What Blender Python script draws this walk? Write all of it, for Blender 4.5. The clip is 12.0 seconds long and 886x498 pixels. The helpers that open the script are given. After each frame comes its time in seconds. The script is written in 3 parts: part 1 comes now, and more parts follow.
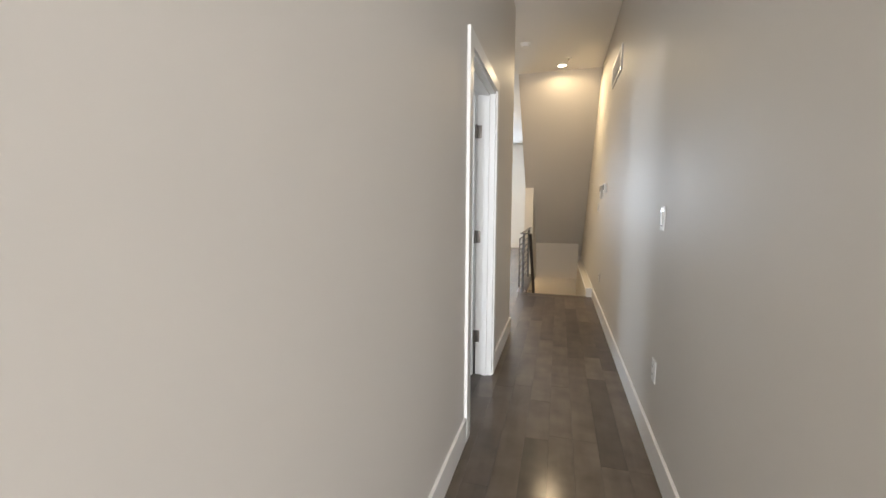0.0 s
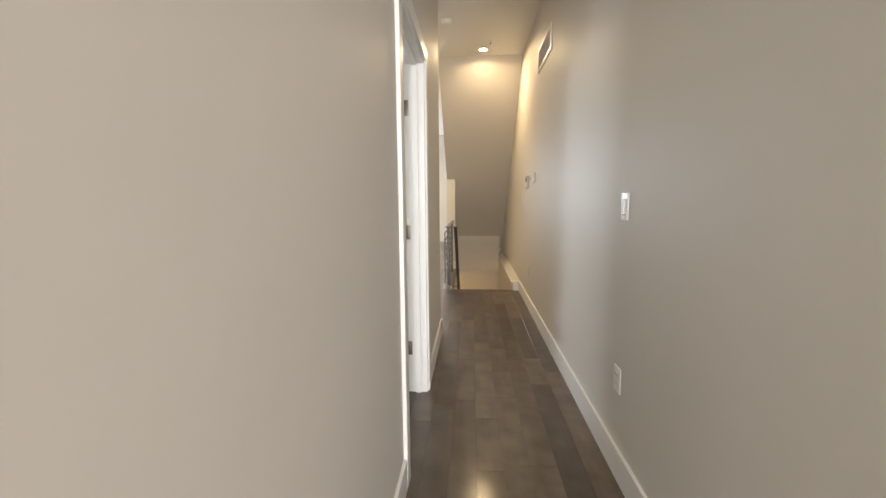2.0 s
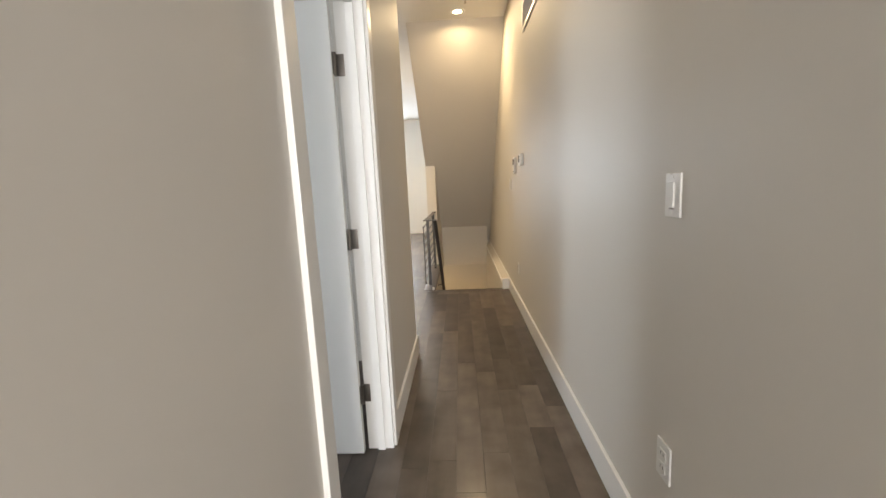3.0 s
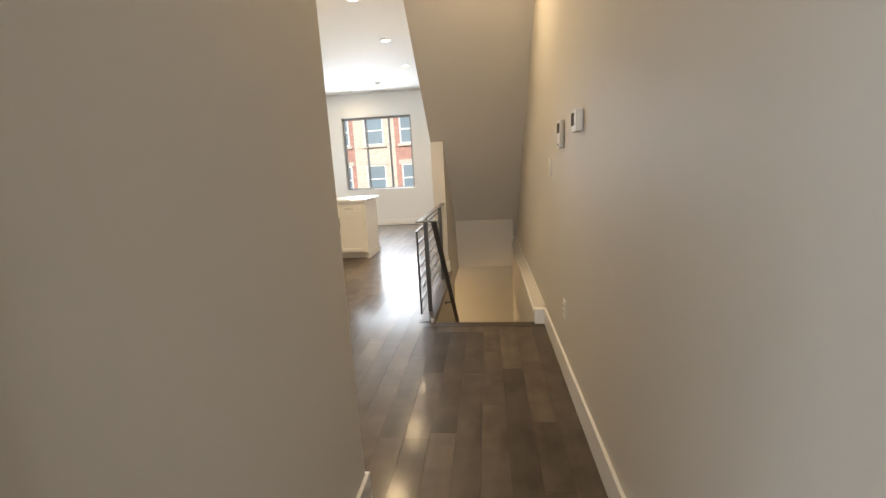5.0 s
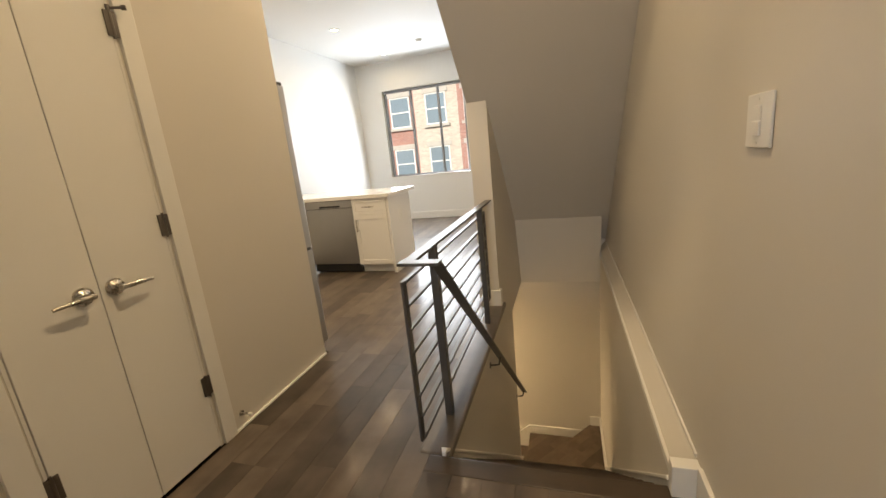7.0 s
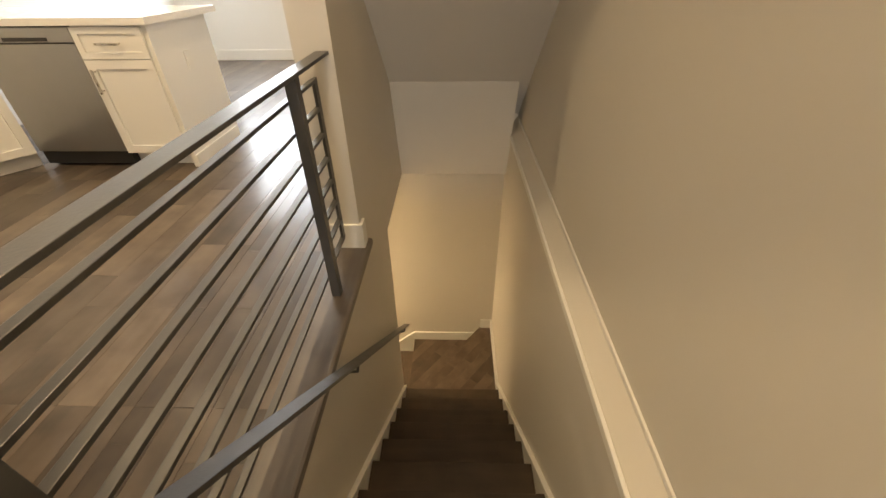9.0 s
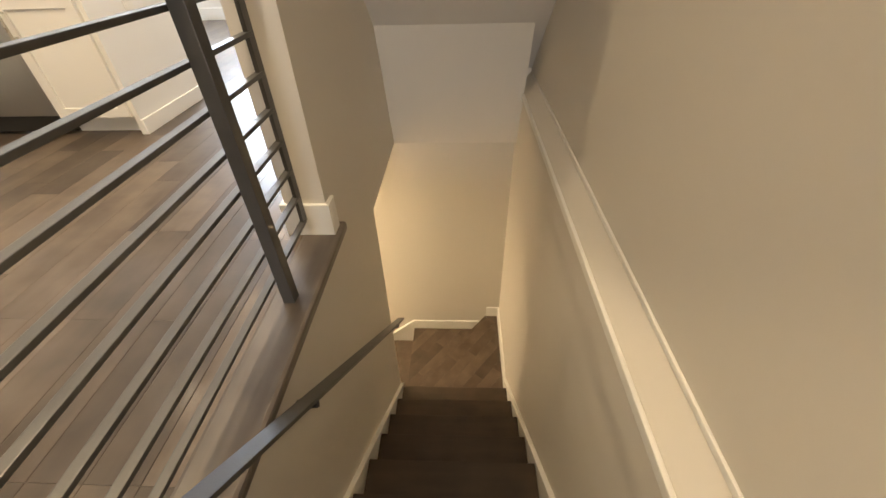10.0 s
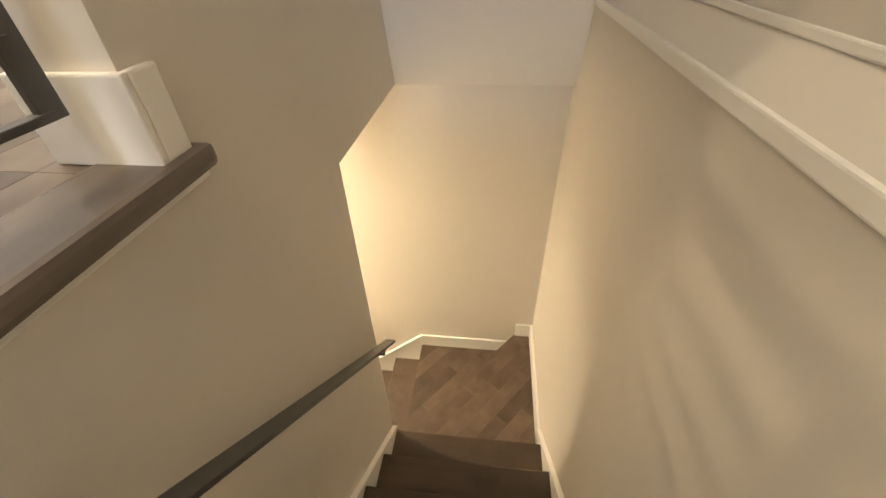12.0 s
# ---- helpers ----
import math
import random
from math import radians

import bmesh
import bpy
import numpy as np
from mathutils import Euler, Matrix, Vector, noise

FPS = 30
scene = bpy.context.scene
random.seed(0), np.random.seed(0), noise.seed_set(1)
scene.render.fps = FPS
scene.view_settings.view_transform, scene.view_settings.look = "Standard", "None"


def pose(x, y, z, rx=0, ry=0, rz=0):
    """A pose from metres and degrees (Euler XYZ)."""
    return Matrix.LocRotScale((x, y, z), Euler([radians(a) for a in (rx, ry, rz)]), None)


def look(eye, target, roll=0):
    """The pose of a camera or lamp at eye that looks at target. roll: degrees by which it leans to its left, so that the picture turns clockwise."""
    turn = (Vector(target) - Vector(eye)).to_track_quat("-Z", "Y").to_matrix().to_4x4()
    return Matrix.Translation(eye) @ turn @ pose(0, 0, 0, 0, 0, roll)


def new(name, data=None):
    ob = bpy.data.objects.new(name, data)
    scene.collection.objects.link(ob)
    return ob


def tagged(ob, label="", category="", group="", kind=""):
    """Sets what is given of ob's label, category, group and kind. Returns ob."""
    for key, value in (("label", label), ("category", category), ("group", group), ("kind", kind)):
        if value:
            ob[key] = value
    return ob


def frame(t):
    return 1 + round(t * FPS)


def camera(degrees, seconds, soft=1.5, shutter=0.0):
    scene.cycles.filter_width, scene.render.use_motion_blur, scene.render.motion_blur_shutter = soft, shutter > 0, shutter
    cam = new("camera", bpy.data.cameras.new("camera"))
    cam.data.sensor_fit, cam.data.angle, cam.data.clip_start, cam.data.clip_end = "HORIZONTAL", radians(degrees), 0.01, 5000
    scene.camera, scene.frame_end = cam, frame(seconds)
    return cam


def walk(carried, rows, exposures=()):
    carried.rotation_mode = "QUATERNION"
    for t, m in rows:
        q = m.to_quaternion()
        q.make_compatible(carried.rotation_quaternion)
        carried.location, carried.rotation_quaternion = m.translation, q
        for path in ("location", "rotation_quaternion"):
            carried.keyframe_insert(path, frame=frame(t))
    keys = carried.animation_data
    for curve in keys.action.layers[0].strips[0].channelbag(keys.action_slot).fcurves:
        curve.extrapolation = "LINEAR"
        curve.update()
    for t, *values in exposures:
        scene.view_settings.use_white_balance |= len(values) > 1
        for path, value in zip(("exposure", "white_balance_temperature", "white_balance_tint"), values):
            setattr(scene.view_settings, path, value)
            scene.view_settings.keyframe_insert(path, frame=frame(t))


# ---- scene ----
cam = camera(95.9, 12.0)
PATH = [
    (0, (-0.493, -5.938, 1.273), (-1.045, -4.028, 1.059), 0.2),
    (0.5, (-0.484, -5.913, 1.272), (-1.009, -3.998, 1.029), -0.2),
    (1, (-0.482, -5.791, 1.265), (-0.866, -3.844, 1.013), 0.9),
    (1.5, (-0.57, -5.668, 1.262), (-0.757, -3.686, 1.07), 0.5),
    (2, (-0.658, -5.525, 1.248), (-0.802, -3.545, 1.005), -0.4),
    (2.5, (-0.62, -5.193, 1.228), (-0.806, -3.23, 0.895), -5.0),
    (3, (-0.569, -4.846, 1.264), (-0.665, -2.872, 0.960), -2.7),
    (3.5, (-0.520, -4.462, 1.261), (-0.551, -2.492, 0.920), -1.6),
    (3.7, (-0.491, -4.317, 1.276), (-0.516, -2.349, 0.918), -2.7),
    (5.3, (-0.416, -2.909, 1.284), (-0.755, -0.978, 0.891), -3.2),
    (5.5, (-0.389, -2.711, 1.282), (-0.819, -0.798, 0.886), -3.5),
    (6, (-0.385, -2.292, 1.289), (-0.968, -0.430, 0.848), -4.1),
    (6.5, (-0.422, -1.838, 1.294), (-1.021, 0.017, 0.849), -5.0),
    (6.7, (-0.417, -1.658, 1.286), (-1.029, 0.196, 0.847), -5.7),
    (8.3, (-0.457, -0.266, 1.158), (-0.771, 1.488, 0.250), -3.6),
    (8.5, (-0.460, -0.156, 1.158), (-0.705, 1.558, 0.157), -2.7),
    (9, (-0.511, 0.103, 1.139), (-0.564, 1.729, -0.024), -0.7),
    (9.5, (-0.534, 0.317, 1.071), (-0.532, 1.878, -0.179), -0.2),
    (10, (-0.476, 0.503, 0.898), (-0.56, 2.058, -0.356), -1.7),
    (10.5, (-0.496, 0.666, 0.733), (-0.622, 2.228, -0.51), -1.9),
    (11, (-0.49, 0.838, 0.579), (-0.73, 2.402, -0.644), -2.8),
    (11.5, (-0.442, 1.013, 0.44), (-0.665, 2.571, -0.794), -2.8),
    (12, (-0.458, 1.2, 0.267), (-0.675, 2.755, -0.973), -2.0),
]
EXPOSURE = [(0, 0.2, 6300, 10), (1, 0.2, 6650, 10), (2.5, 0.3, 6750, 10), (3.7, 0.2, 6600, 10), (5.3, 0.0, 6750, 10), (6.7, -0.1, 7000, 10),
            (8.3, 0.05, 6600, 10), (9, 0.25, 7050, 10), (9.5, 0.45, 6650, 10), (10.5, 0.7, 6250, 10), (11.5, 0.95, 5950, 10), (12, 1.0, 5950, 10)]
walk(cam, [(t, look(e, g, r)) for t, e, g, r in PATH], EXPOSURE)

# ---- light and exposure ----
world = bpy.data.worlds.new("sky_world")
scene.world = world
world.use_nodes = True
_sky = world.node_tree.nodes.new("ShaderNodeTexSky")
_sky.sky_type, _sky.sun_disc = "NISHITA", False
_sky.sun_elevation, _sky.sun_rotation = radians(42), radians(200)
world.node_tree.links.new(_sky.outputs[0], world.node_tree.nodes["Background"].inputs[0])
world.node_tree.nodes["Background"].inputs[1].default_value = 0.15

WARM = (1.0, 0.75, 0.44)
DAY = (0.91, 0.90, 0.91)
COOL = (0.79, 0.88, 1.0)


def sun_lamp():
    d = bpy.data.lights.new("sun", "SUN")
    d.energy, d.angle, d.color = 5.0, radians(0.6), (1.0, 0.95, 0.88)
    o = new("sun", d)
    o.matrix_world = look((0, 0, 30), (3, 20, 19))


def window_light(x, y, z, w, h, facing, watts, color=DAY):
    d = bpy.data.lights.new("window_light", "AREA")
    d.shape, d.size, d.size_y, d.energy, d.color = "RECTANGLE", w, h, watts, color
    o = new("window_light", d)
    o.matrix_world = look((x, y, z), (x + facing[0], y + facing[1], z + facing[2]))


def down_light(x, y, z, watts, spread, size=0.11):
    d = bpy.data.lights.new("down_light", "AREA")
    d.shape, d.size, d.energy, d.color, d.spread = "DISK", size, watts, WARM, radians(spread)
    o = new("down_light", d)
    o.matrix_world = pose(x, y, z)


sun_lamp()
window_light(-3.03, 6.40, 1.74, 1.7, 1.7, (0.05, -1, -0.12), 118, COOL)
window_light(-4.12, -5.4, 1.6, 2.1, 1.3, (1, 0.45, -0.05), 47, COOL)
window_light(0.2, -10.35, 1.5, 1.7, 1.9, (-0.06, 1, 0.0), 390)
# The bathroom lamp at (-3.0, -1.5) is unseen, added to brighten that room.
LAMPS = ((-0.52, -0.2, 3.13, 22), (-3.5, 4.24, 3.13, 4), (-3.48, 5.9, 3.13, 4), (-1.82, 4.28, 3.13, 12),
         # The lamp at (-1.82, 1.4) is unseen; it continues the grid to brighten the floor.
         (-1.82, 2.84, 3.13, 13), (-3.5, 2.84, 3.13, 3), (-1.82, 1.4, 3.13, 21), (-3.05, 1.15, 3.13, 22), (-3.0, -1.5, 3.13, 14), (-2.4, 2.88, -0.325, 40))
for lx, ly, lz, lw in LAMPS:
    down_light(lx, ly, lz - 0.012, lw, 165)


# ---- materials ----
def material(name, color, rough=0.5, metal=0.0, grain=0.05, scale=6.0, bump=0.05, fine=120.0, coat=0.0, spec=0.5):
    m = bpy.data.materials.new(name)
    m.use_nodes = True
    t, b = m.node_tree, m.node_tree.nodes["Principled BSDF"]
    co = t.nodes.new("ShaderNodeTexCoord")
    n1, n2 = t.nodes.new("ShaderNodeTexNoise"), t.nodes.new("ShaderNodeTexNoise")
    n1.inputs["Scale"].default_value, n1.inputs["Detail"].default_value = scale, 5
    n2.inputs["Scale"].default_value, n2.inputs["Detail"].default_value = fine, 3
    for n in (n1, n2):
        t.links.new(co.outputs["Object"], n.inputs["Vector"])
    mix = t.nodes.new("ShaderNodeMixRGB")
    mix.inputs[1].default_value = (*[max(0, c * (1 - grain)) for c in color], 1)
    mix.inputs[2].default_value = (*[min(1, c * (1 + grain)) for c in color], 1)
    t.links.new(n1.outputs["Fac"], mix.inputs[0])
    t.links.new(mix.outputs[0], b.inputs["Base Color"])
    r = t.nodes.new("ShaderNodeMapRange")
    r.inputs["To Min"].default_value, r.inputs["To Max"].default_value = max(0, rough - 0.08), min(1, rough + 0.08)
    t.links.new(n1.outputs["Fac"], r.inputs["Value"])
    t.links.new(r.outputs[0], b.inputs["Roughness"])
    b.inputs["Metallic"].default_value = metal
    b.inputs["Coat Weight"].default_value = coat
    b.inputs["Specular IOR Level"].default_value = spec
    if bump:
        bp = t.nodes.new("ShaderNodeBump")
        bp.inputs["Strength"].default_value, bp.inputs["Distance"].default_value = bump, 0.004
        t.links.new(n2.outputs["Fac"], bp.inputs["Height"])
        t.links.new(bp.outputs[0], b.inputs["Normal"])
    return m


def wood(name, dark, light, rough, stretch=(9.0, 0.9, 9.0), vary=0.35, varnish=0.0):
    m = bpy.data.materials.new(name)
    m.use_nodes = True
    t, b = m.node_tree, m.node_tree.nodes["Principled BSDF"]
    co, info = t.nodes.new("ShaderNodeTexCoord"), t.nodes.new("ShaderNodeObjectInfo")
    geo = t.nodes.new("ShaderNodeNewGeometry")
    rnd = t.nodes.new("ShaderNodeMath")
    rnd.operation = "ADD"
    t.links.new(info.outputs["Random"], rnd.inputs[0])
    t.links.new(geo.outputs["Random Per Island"], rnd.inputs[1])
    shift = t.nodes.new("ShaderNodeVectorMath")
    shift.operation = "MULTIPLY_ADD"
    shift.inputs[1].default_value = stretch
    t.links.new(co.outputs["Object"], shift.inputs[0])
    off = t.nodes.new("ShaderNodeVectorMath")
    off.operation = "SCALE"
    off.inputs[0].default_value = (37.0, 53.0, 11.0)
    t.links.new(rnd.outputs[0], off.inputs["Scale"])
    t.links.new(off.outputs[0], shift.inputs[2])
    g = t.nodes.new("ShaderNodeTexNoise")
    g.inputs["Scale"].default_value, g.inputs["Detail"].default_value, g.inputs["Distortion"].default_value = 2.2, 4, 0.0
    t.links.new(shift.outputs[0], g.inputs["Vector"])
    blotch = t.nodes.new("ShaderNodeTexNoise")
    blotch.inputs["Scale"].default_value, blotch.inputs["Detail"].default_value = 6.0, 3
    sh2 = t.nodes.new("ShaderNodeVectorMath")
    t.links.new(co.outputs["Object"], sh2.inputs[0])
    t.links.new(off.outputs[0], sh2.inputs[1])
    t.links.new(sh2.outputs[0], blotch.inputs["Vector"])
    mixf = t.nodes.new("ShaderNodeMath")
    mixf.operation = "MULTIPLY_ADD"
    mixf.inputs[1].default_value = 0.75
    t.links.new(g.outputs["Fac"], mixf.inputs[0])
    half = t.nodes.new("ShaderNodeMath")
    half.operation = "MULTIPLY_ADD"
    half.inputs[1].default_value, half.inputs[2].default_value = 0.95, -0.34
    t.links.new(blotch.outputs["Fac"], half.inputs[0])
    t.links.new(half.outputs[0], mixf.inputs[2])
    ramp = t.nodes.new("ShaderNodeMixRGB")
    ramp.inputs[1].default_value, ramp.inputs[2].default_value = (*dark, 1), (*light, 1)
    ramp.use_clamp = True
    t.links.new(mixf.outputs[0], ramp.inputs[0])
    fr = t.nodes.new("ShaderNodeMath")
    fr.operation = "FRACT"
    t.links.new(rnd.outputs[0], fr.inputs[0])
    val = t.nodes.new("ShaderNodeMapRange")
    val.inputs["To Min"].default_value, val.inputs["To Max"].default_value = 1 - vary, 1 + vary
    t.links.new(fr.outputs[0], val.inputs["Value"])
    hsv = t.nodes.new("ShaderNodeHueSaturation")
    t.links.new(val.outputs[0], hsv.inputs["Value"])
    t.links.new(ramp.outputs[0], hsv.inputs["Color"])
    t.links.new(hsv.outputs[0], b.inputs["Base Color"])
    rr = t.nodes.new("ShaderNodeMapRange")
    rr.inputs["To Min"].default_value, rr.inputs["To Max"].default_value = rough - 0.02, rough + 0.07
    t.links.new(blotch.outputs["Fac"], rr.inputs["Value"])
    t.links.new(rr.outputs[0], b.inputs["Roughness"])
    b.inputs["Coat Weight"].default_value, b.inputs["Coat Roughness"].default_value = varnish, 0.16
    b.inputs["Specular IOR Level"].default_value = 0.5 - 0.75 * varnish
    bp = t.nodes.new("ShaderNodeBump")
    bp.inputs["Strength"].default_value, bp.inputs["Distance"].default_value = 0.03, 0.001
    t.links.new(g.outputs["Fac"], bp.inputs["Height"])
    t.links.new(bp.outputs[0], b.inputs["Normal"])
    return m


def glowing(name, color, strength):
    m = bpy.data.materials.new(name)
    m.use_nodes = True
    b = m.node_tree.nodes["Principled BSDF"]
    b.inputs["Base Color"].default_value = (0.8, 0.8, 0.8, 1)
    b.inputs["Emission Color"].default_value = (*color, 1)
    b.inputs["Emission Strength"].default_value = strength
    return m


def glass(name):
    m = bpy.data.materials.new(name)
    m.use_nodes = True
    b = m.node_tree.nodes["Principled BSDF"]
    b.inputs["Base Color"].default_value = (0.97, 0.99, 0.98, 1)
    b.inputs["Transmission Weight"].default_value, b.inputs["Roughness"].default_value, b.inputs["IOR"].default_value = 1.0, 0.0, 1.05
    return m


def brick_paint(name, color, mortar):
    m = bpy.data.materials.new(name)
    m.use_nodes = True
    t, b = m.node_tree, m.node_tree.nodes["Principled BSDF"]
    co, br = t.nodes.new("ShaderNodeTexCoord"), t.nodes.new("ShaderNodeTexBrick")
    mp = t.nodes.new("ShaderNodeMapping")
    mp.inputs["Rotation"].default_value = (radians(90), 0, 0)
    t.links.new(co.outputs["Object"], mp.inputs["Vector"])
    t.links.new(mp.outputs[0], br.inputs["Vector"])
    br.inputs["Color1"].default_value = (*color, 1)
    br.inputs["Color2"].default_value = (*[c * 0.75 for c in color], 1)
    br.inputs["Mortar"].default_value = (*mortar, 1)
    br.inputs["Scale"].default_value, br.inputs["Mortar Size"].default_value = 1.0, 0.006
    br.inputs["Brick Width"].default_value, br.inputs["Row Height"].default_value = 0.21, 0.073
    t.links.new(br.outputs["Color"], b.inputs["Base Color"])
    b.inputs["Roughness"].default_value = 0.85
    return m


def marble(name):
    m = material(name, (0.62, 0.55, 0.45), 0.25, grain=0.3, scale=2.5, bump=0.0)
    n = [x for x in m.node_tree.nodes if x.bl_idname == "ShaderNodeTexNoise"][0]
    n.inputs["Distortion"].default_value, n.inputs["Detail"].default_value = 2.5, 8
    return m


M_WALL = material("greige_wall_paint", (0.66, 0.625, 0.57), 0.55, grain=0.025, scale=1.3, bump=0.02, fine=300)
M_CEIL = material("white_ceiling_paint", (0.78, 0.77, 0.74), 0.7, grain=0.02, scale=1.2, bump=0.06, fine=220)
M_LIVING = material("white_wall_paint", (0.78, 0.78, 0.76), 0.6, grain=0.02, scale=1.2, bump=0.05, fine=240)
M_TRIM = material("white_trim_paint", (0.80, 0.79, 0.76), 0.35, grain=0.03, scale=3, bump=0.03, fine=90)
M_DOOR = material("white_door_paint", (0.80, 0.79, 0.76), 0.38, grain=0.03, scale=2, bump=0.04, fine=160)
M_PLASTIC = material("white_plastic", (0.80, 0.79, 0.76), 0.3, grain=0.02, bump=0)
M_SCREEN = material("dark_display", (0.03, 0.03, 0.035), 0.15, grain=0.1, bump=0)
M_IRON = material("charcoal_painted_steel", (0.085, 0.083, 0.082), 0.36, metal=0.3, grain=0.2, scale=14, bump=0.08, fine=180)
M_BRONZE = material("dark_nickel", (0.20, 0.18, 0.16), 0.35, metal=0.9, grain=0.15, scale=30, bump=0.03)
M_NICKEL = material("satin_nickel", (0.55, 0.52, 0.48), 0.28, metal=1.0, grain=0.1, scale=30, bump=0.02)
M_CHROME = material("chrome", (0.75, 0.76, 0.78), 0.12, metal=1.0, grain=0.03, bump=0)
M_STEEL = material("brushed_steel", (0.42, 0.42, 0.42), 0.32, metal=1.0, grain=0.12, scale=3, bump=0.03)
M_GREY = material("grey_appliance_paint", (0.20, 0.185, 0.165), 0.45, grain=0.1, scale=4, bump=0.04)
M_BLACK = material("black_plastic", (0.02, 0.02, 0.02), 0.4, grain=0.2, bump=0.02)
M_CAB = material("white_cabinet_lacquer", (0.80, 0.79, 0.77), 0.3, grain=0.025, scale=2, bump=0.02)
M_STONE = material("white_quartz", (0.80, 0.79, 0.77), 0.15, grain=0.06, scale=18, bump=0)
M_TUB = material("white_enamel", (0.82, 0.82, 0.80), 0.12, grain=0.02, bump=0)
M_MARBLE = marble("beige_marble")
M_ALU = material("grey_aluminium", (0.30, 0.31, 0.33), 0.4, metal=0.6, grain=0.08, bump=0.02)
M_FLOOR = wood("grey_brown_maple", (0.032, 0.023, 0.017), (0.165, 0.130, 0.102), 0.42, (4.5, 0.6, 4.5), 0.36, 0.4)
# Dark tread wood, its colour lowered further to stand in for stairwell shade.
M_TREAD = wood("shaded_dark_tread_wood", (0.024, 0.016, 0.010), (0.078, 0.053, 0.034), 0.34, (0.9, 9.0, 9.0), 0.12)
M_NOSE = wood("dark_nosing_wood", (0.060, 0.049, 0.042), (0.19, 0.16, 0.138), 0.33, (14.0, 0.8, 14.0), 0.1)
M_TILE = wood("brown_bath_tile", (0.10, 0.075, 0.05), (0.28, 0.21, 0.15), 0.3, (0.8, 8.0, 8.0), 0.2)
M_SUB = material("subfloor", (0.02, 0.015, 0.01), 0.9, grain=0.1, bump=0)
M_GLASS = glass("window_glass")
M_LAMP = glowing("warm_lamp_disc", (1.0, 0.80, 0.52), 25)
# Both brick colours are lifted to imitate the glare of daylight outside.
M_BRICK = brick_paint("red_brick", (0.50, 0.24, 0.19), (0.52, 0.42, 0.37))
M_BRICK2 = brick_paint("tan_brick", (0.72, 0.60, 0.50), (0.66, 0.58, 0.5))
M_LINTEL = material("pale_stone", (0.55, 0.50, 0.44), 0.8, grain=0.1, bump=0.1)
M_PANE = material("dark_window_pane", (0.22, 0.28, 0.33), 0.08, grain=0.2, scale=0.6, bump=0)
M_ROAD = material("asphalt", (0.05, 0.05, 0.05), 0.9, grain=0.2, scale=2, bump=0.2)


# ---- mesh helpers ----
def box(bm, x0, x1, y0, y1, z0, z1, bevel=0.0, m=None):
    got = bmesh.ops.create_cube(bm, size=1.0)["verts"]
    for v in got:
        v.co = Vector(((x0 + x1) / 2 + v.co.x * (x1 - x0), (y0 + y1) / 2 + v.co.y * (y1 - y0), (z0 + z1) / 2 + v.co.z * (z1 - z0)))
    if bevel:
        es = list({e for v in got for e in v.link_edges})
        out = bmesh.ops.bevel(bm, geom=es, offset=bevel, segments=2, affect="EDGES", profile=0.6)
        got = list({v for f in out["faces"] for v in f.verts} | {v for v in got if v.is_valid})
    if m is not None:
        bmesh.ops.transform(bm, matrix=m, verts=got)
    return got


def boxes(*rows, bevel=0.0):
    bm = bmesh.new()
    for r in rows:
        box(bm, *r, bevel=bevel)
    return bm


def rod(bm, a, b, r, seg=16, r2=None):
    a, b = Vector(a), Vector(b)
    got = bmesh.ops.create_cone(bm, cap_ends=True, segments=seg, radius1=r, radius2=r if r2 is None else r2, depth=(b - a).length)["verts"]
    q = (b - a).to_track_quat("Z", "Y").to_matrix().to_4x4()
    bmesh.ops.transform(bm, matrix=Matrix.Translation((a + b) / 2) @ q, verts=got)
    return got


def bar(bm, a, b, w, h, bevel=0.002):
    """A flat bar from a to b: w across, h high."""
    a, b = Vector(a), Vector(b)
    d = b - a
    side = d.cross(Vector((0, 0, 1)))
    side = side.normalized() if side.length > 1e-5 else Vector((1, 0, 0))
    up = side.cross(d).normalized()
    m = Matrix((side, d.normalized(), up)).transposed().to_4x4()
    m.translation = (a + b) / 2
    box(bm, -w / 2, w / 2, -d.length / 2, d.length / 2, -h / 2, h / 2, bevel, m)


def prism(bm, pts, axis, c0, c1):
    """Extrudes a polygon: axis x takes (y, z) points, axis z takes (x, y) points, axis y takes (x, z)."""
    def at(p, c):
        return {"x": (c, p[0], p[1]), "y": (p[0], c, p[1]), "z": (p[0], p[1], c)}[axis]
    a, b = [bm.verts.new(at(p, c0)) for p in pts], [bm.verts.new(at(p, c1)) for p in pts]
    n = len(pts)
    bm.faces.new(a), bm.faces.new(list(reversed(b)))
    for i in range(n):
        bm.faces.new((a[i], b[i], b[(i + 1) % n], a[(i + 1) % n]))
    bmesh.ops.recalc_face_normals(bm, faces=bm.faces[:])


def part(name, bm, mat, parent=None, label="", smooth=False):
    me = bpy.data.meshes.new(name)
    bm.to_mesh(me)
    bm.free()
    me.materials.append(mat)
    if smooth:
        for p in me.polygons:
            p.use_smooth = True
        me.set_sharp_from_angle(angle=radians(35))
    o = new(name, me)
    if parent is not None:
        o.parent = parent
    if label:
        o["label"] = label
    return o


def thing(name, label, category, group="", kind=""):
    return tagged(new(name), label, category, group, kind)


def structure(name, bm, mat, label, category="wall"):
    return tagged(part(name, bm, mat), label, category, kind="structure")


CEIL = 3.13
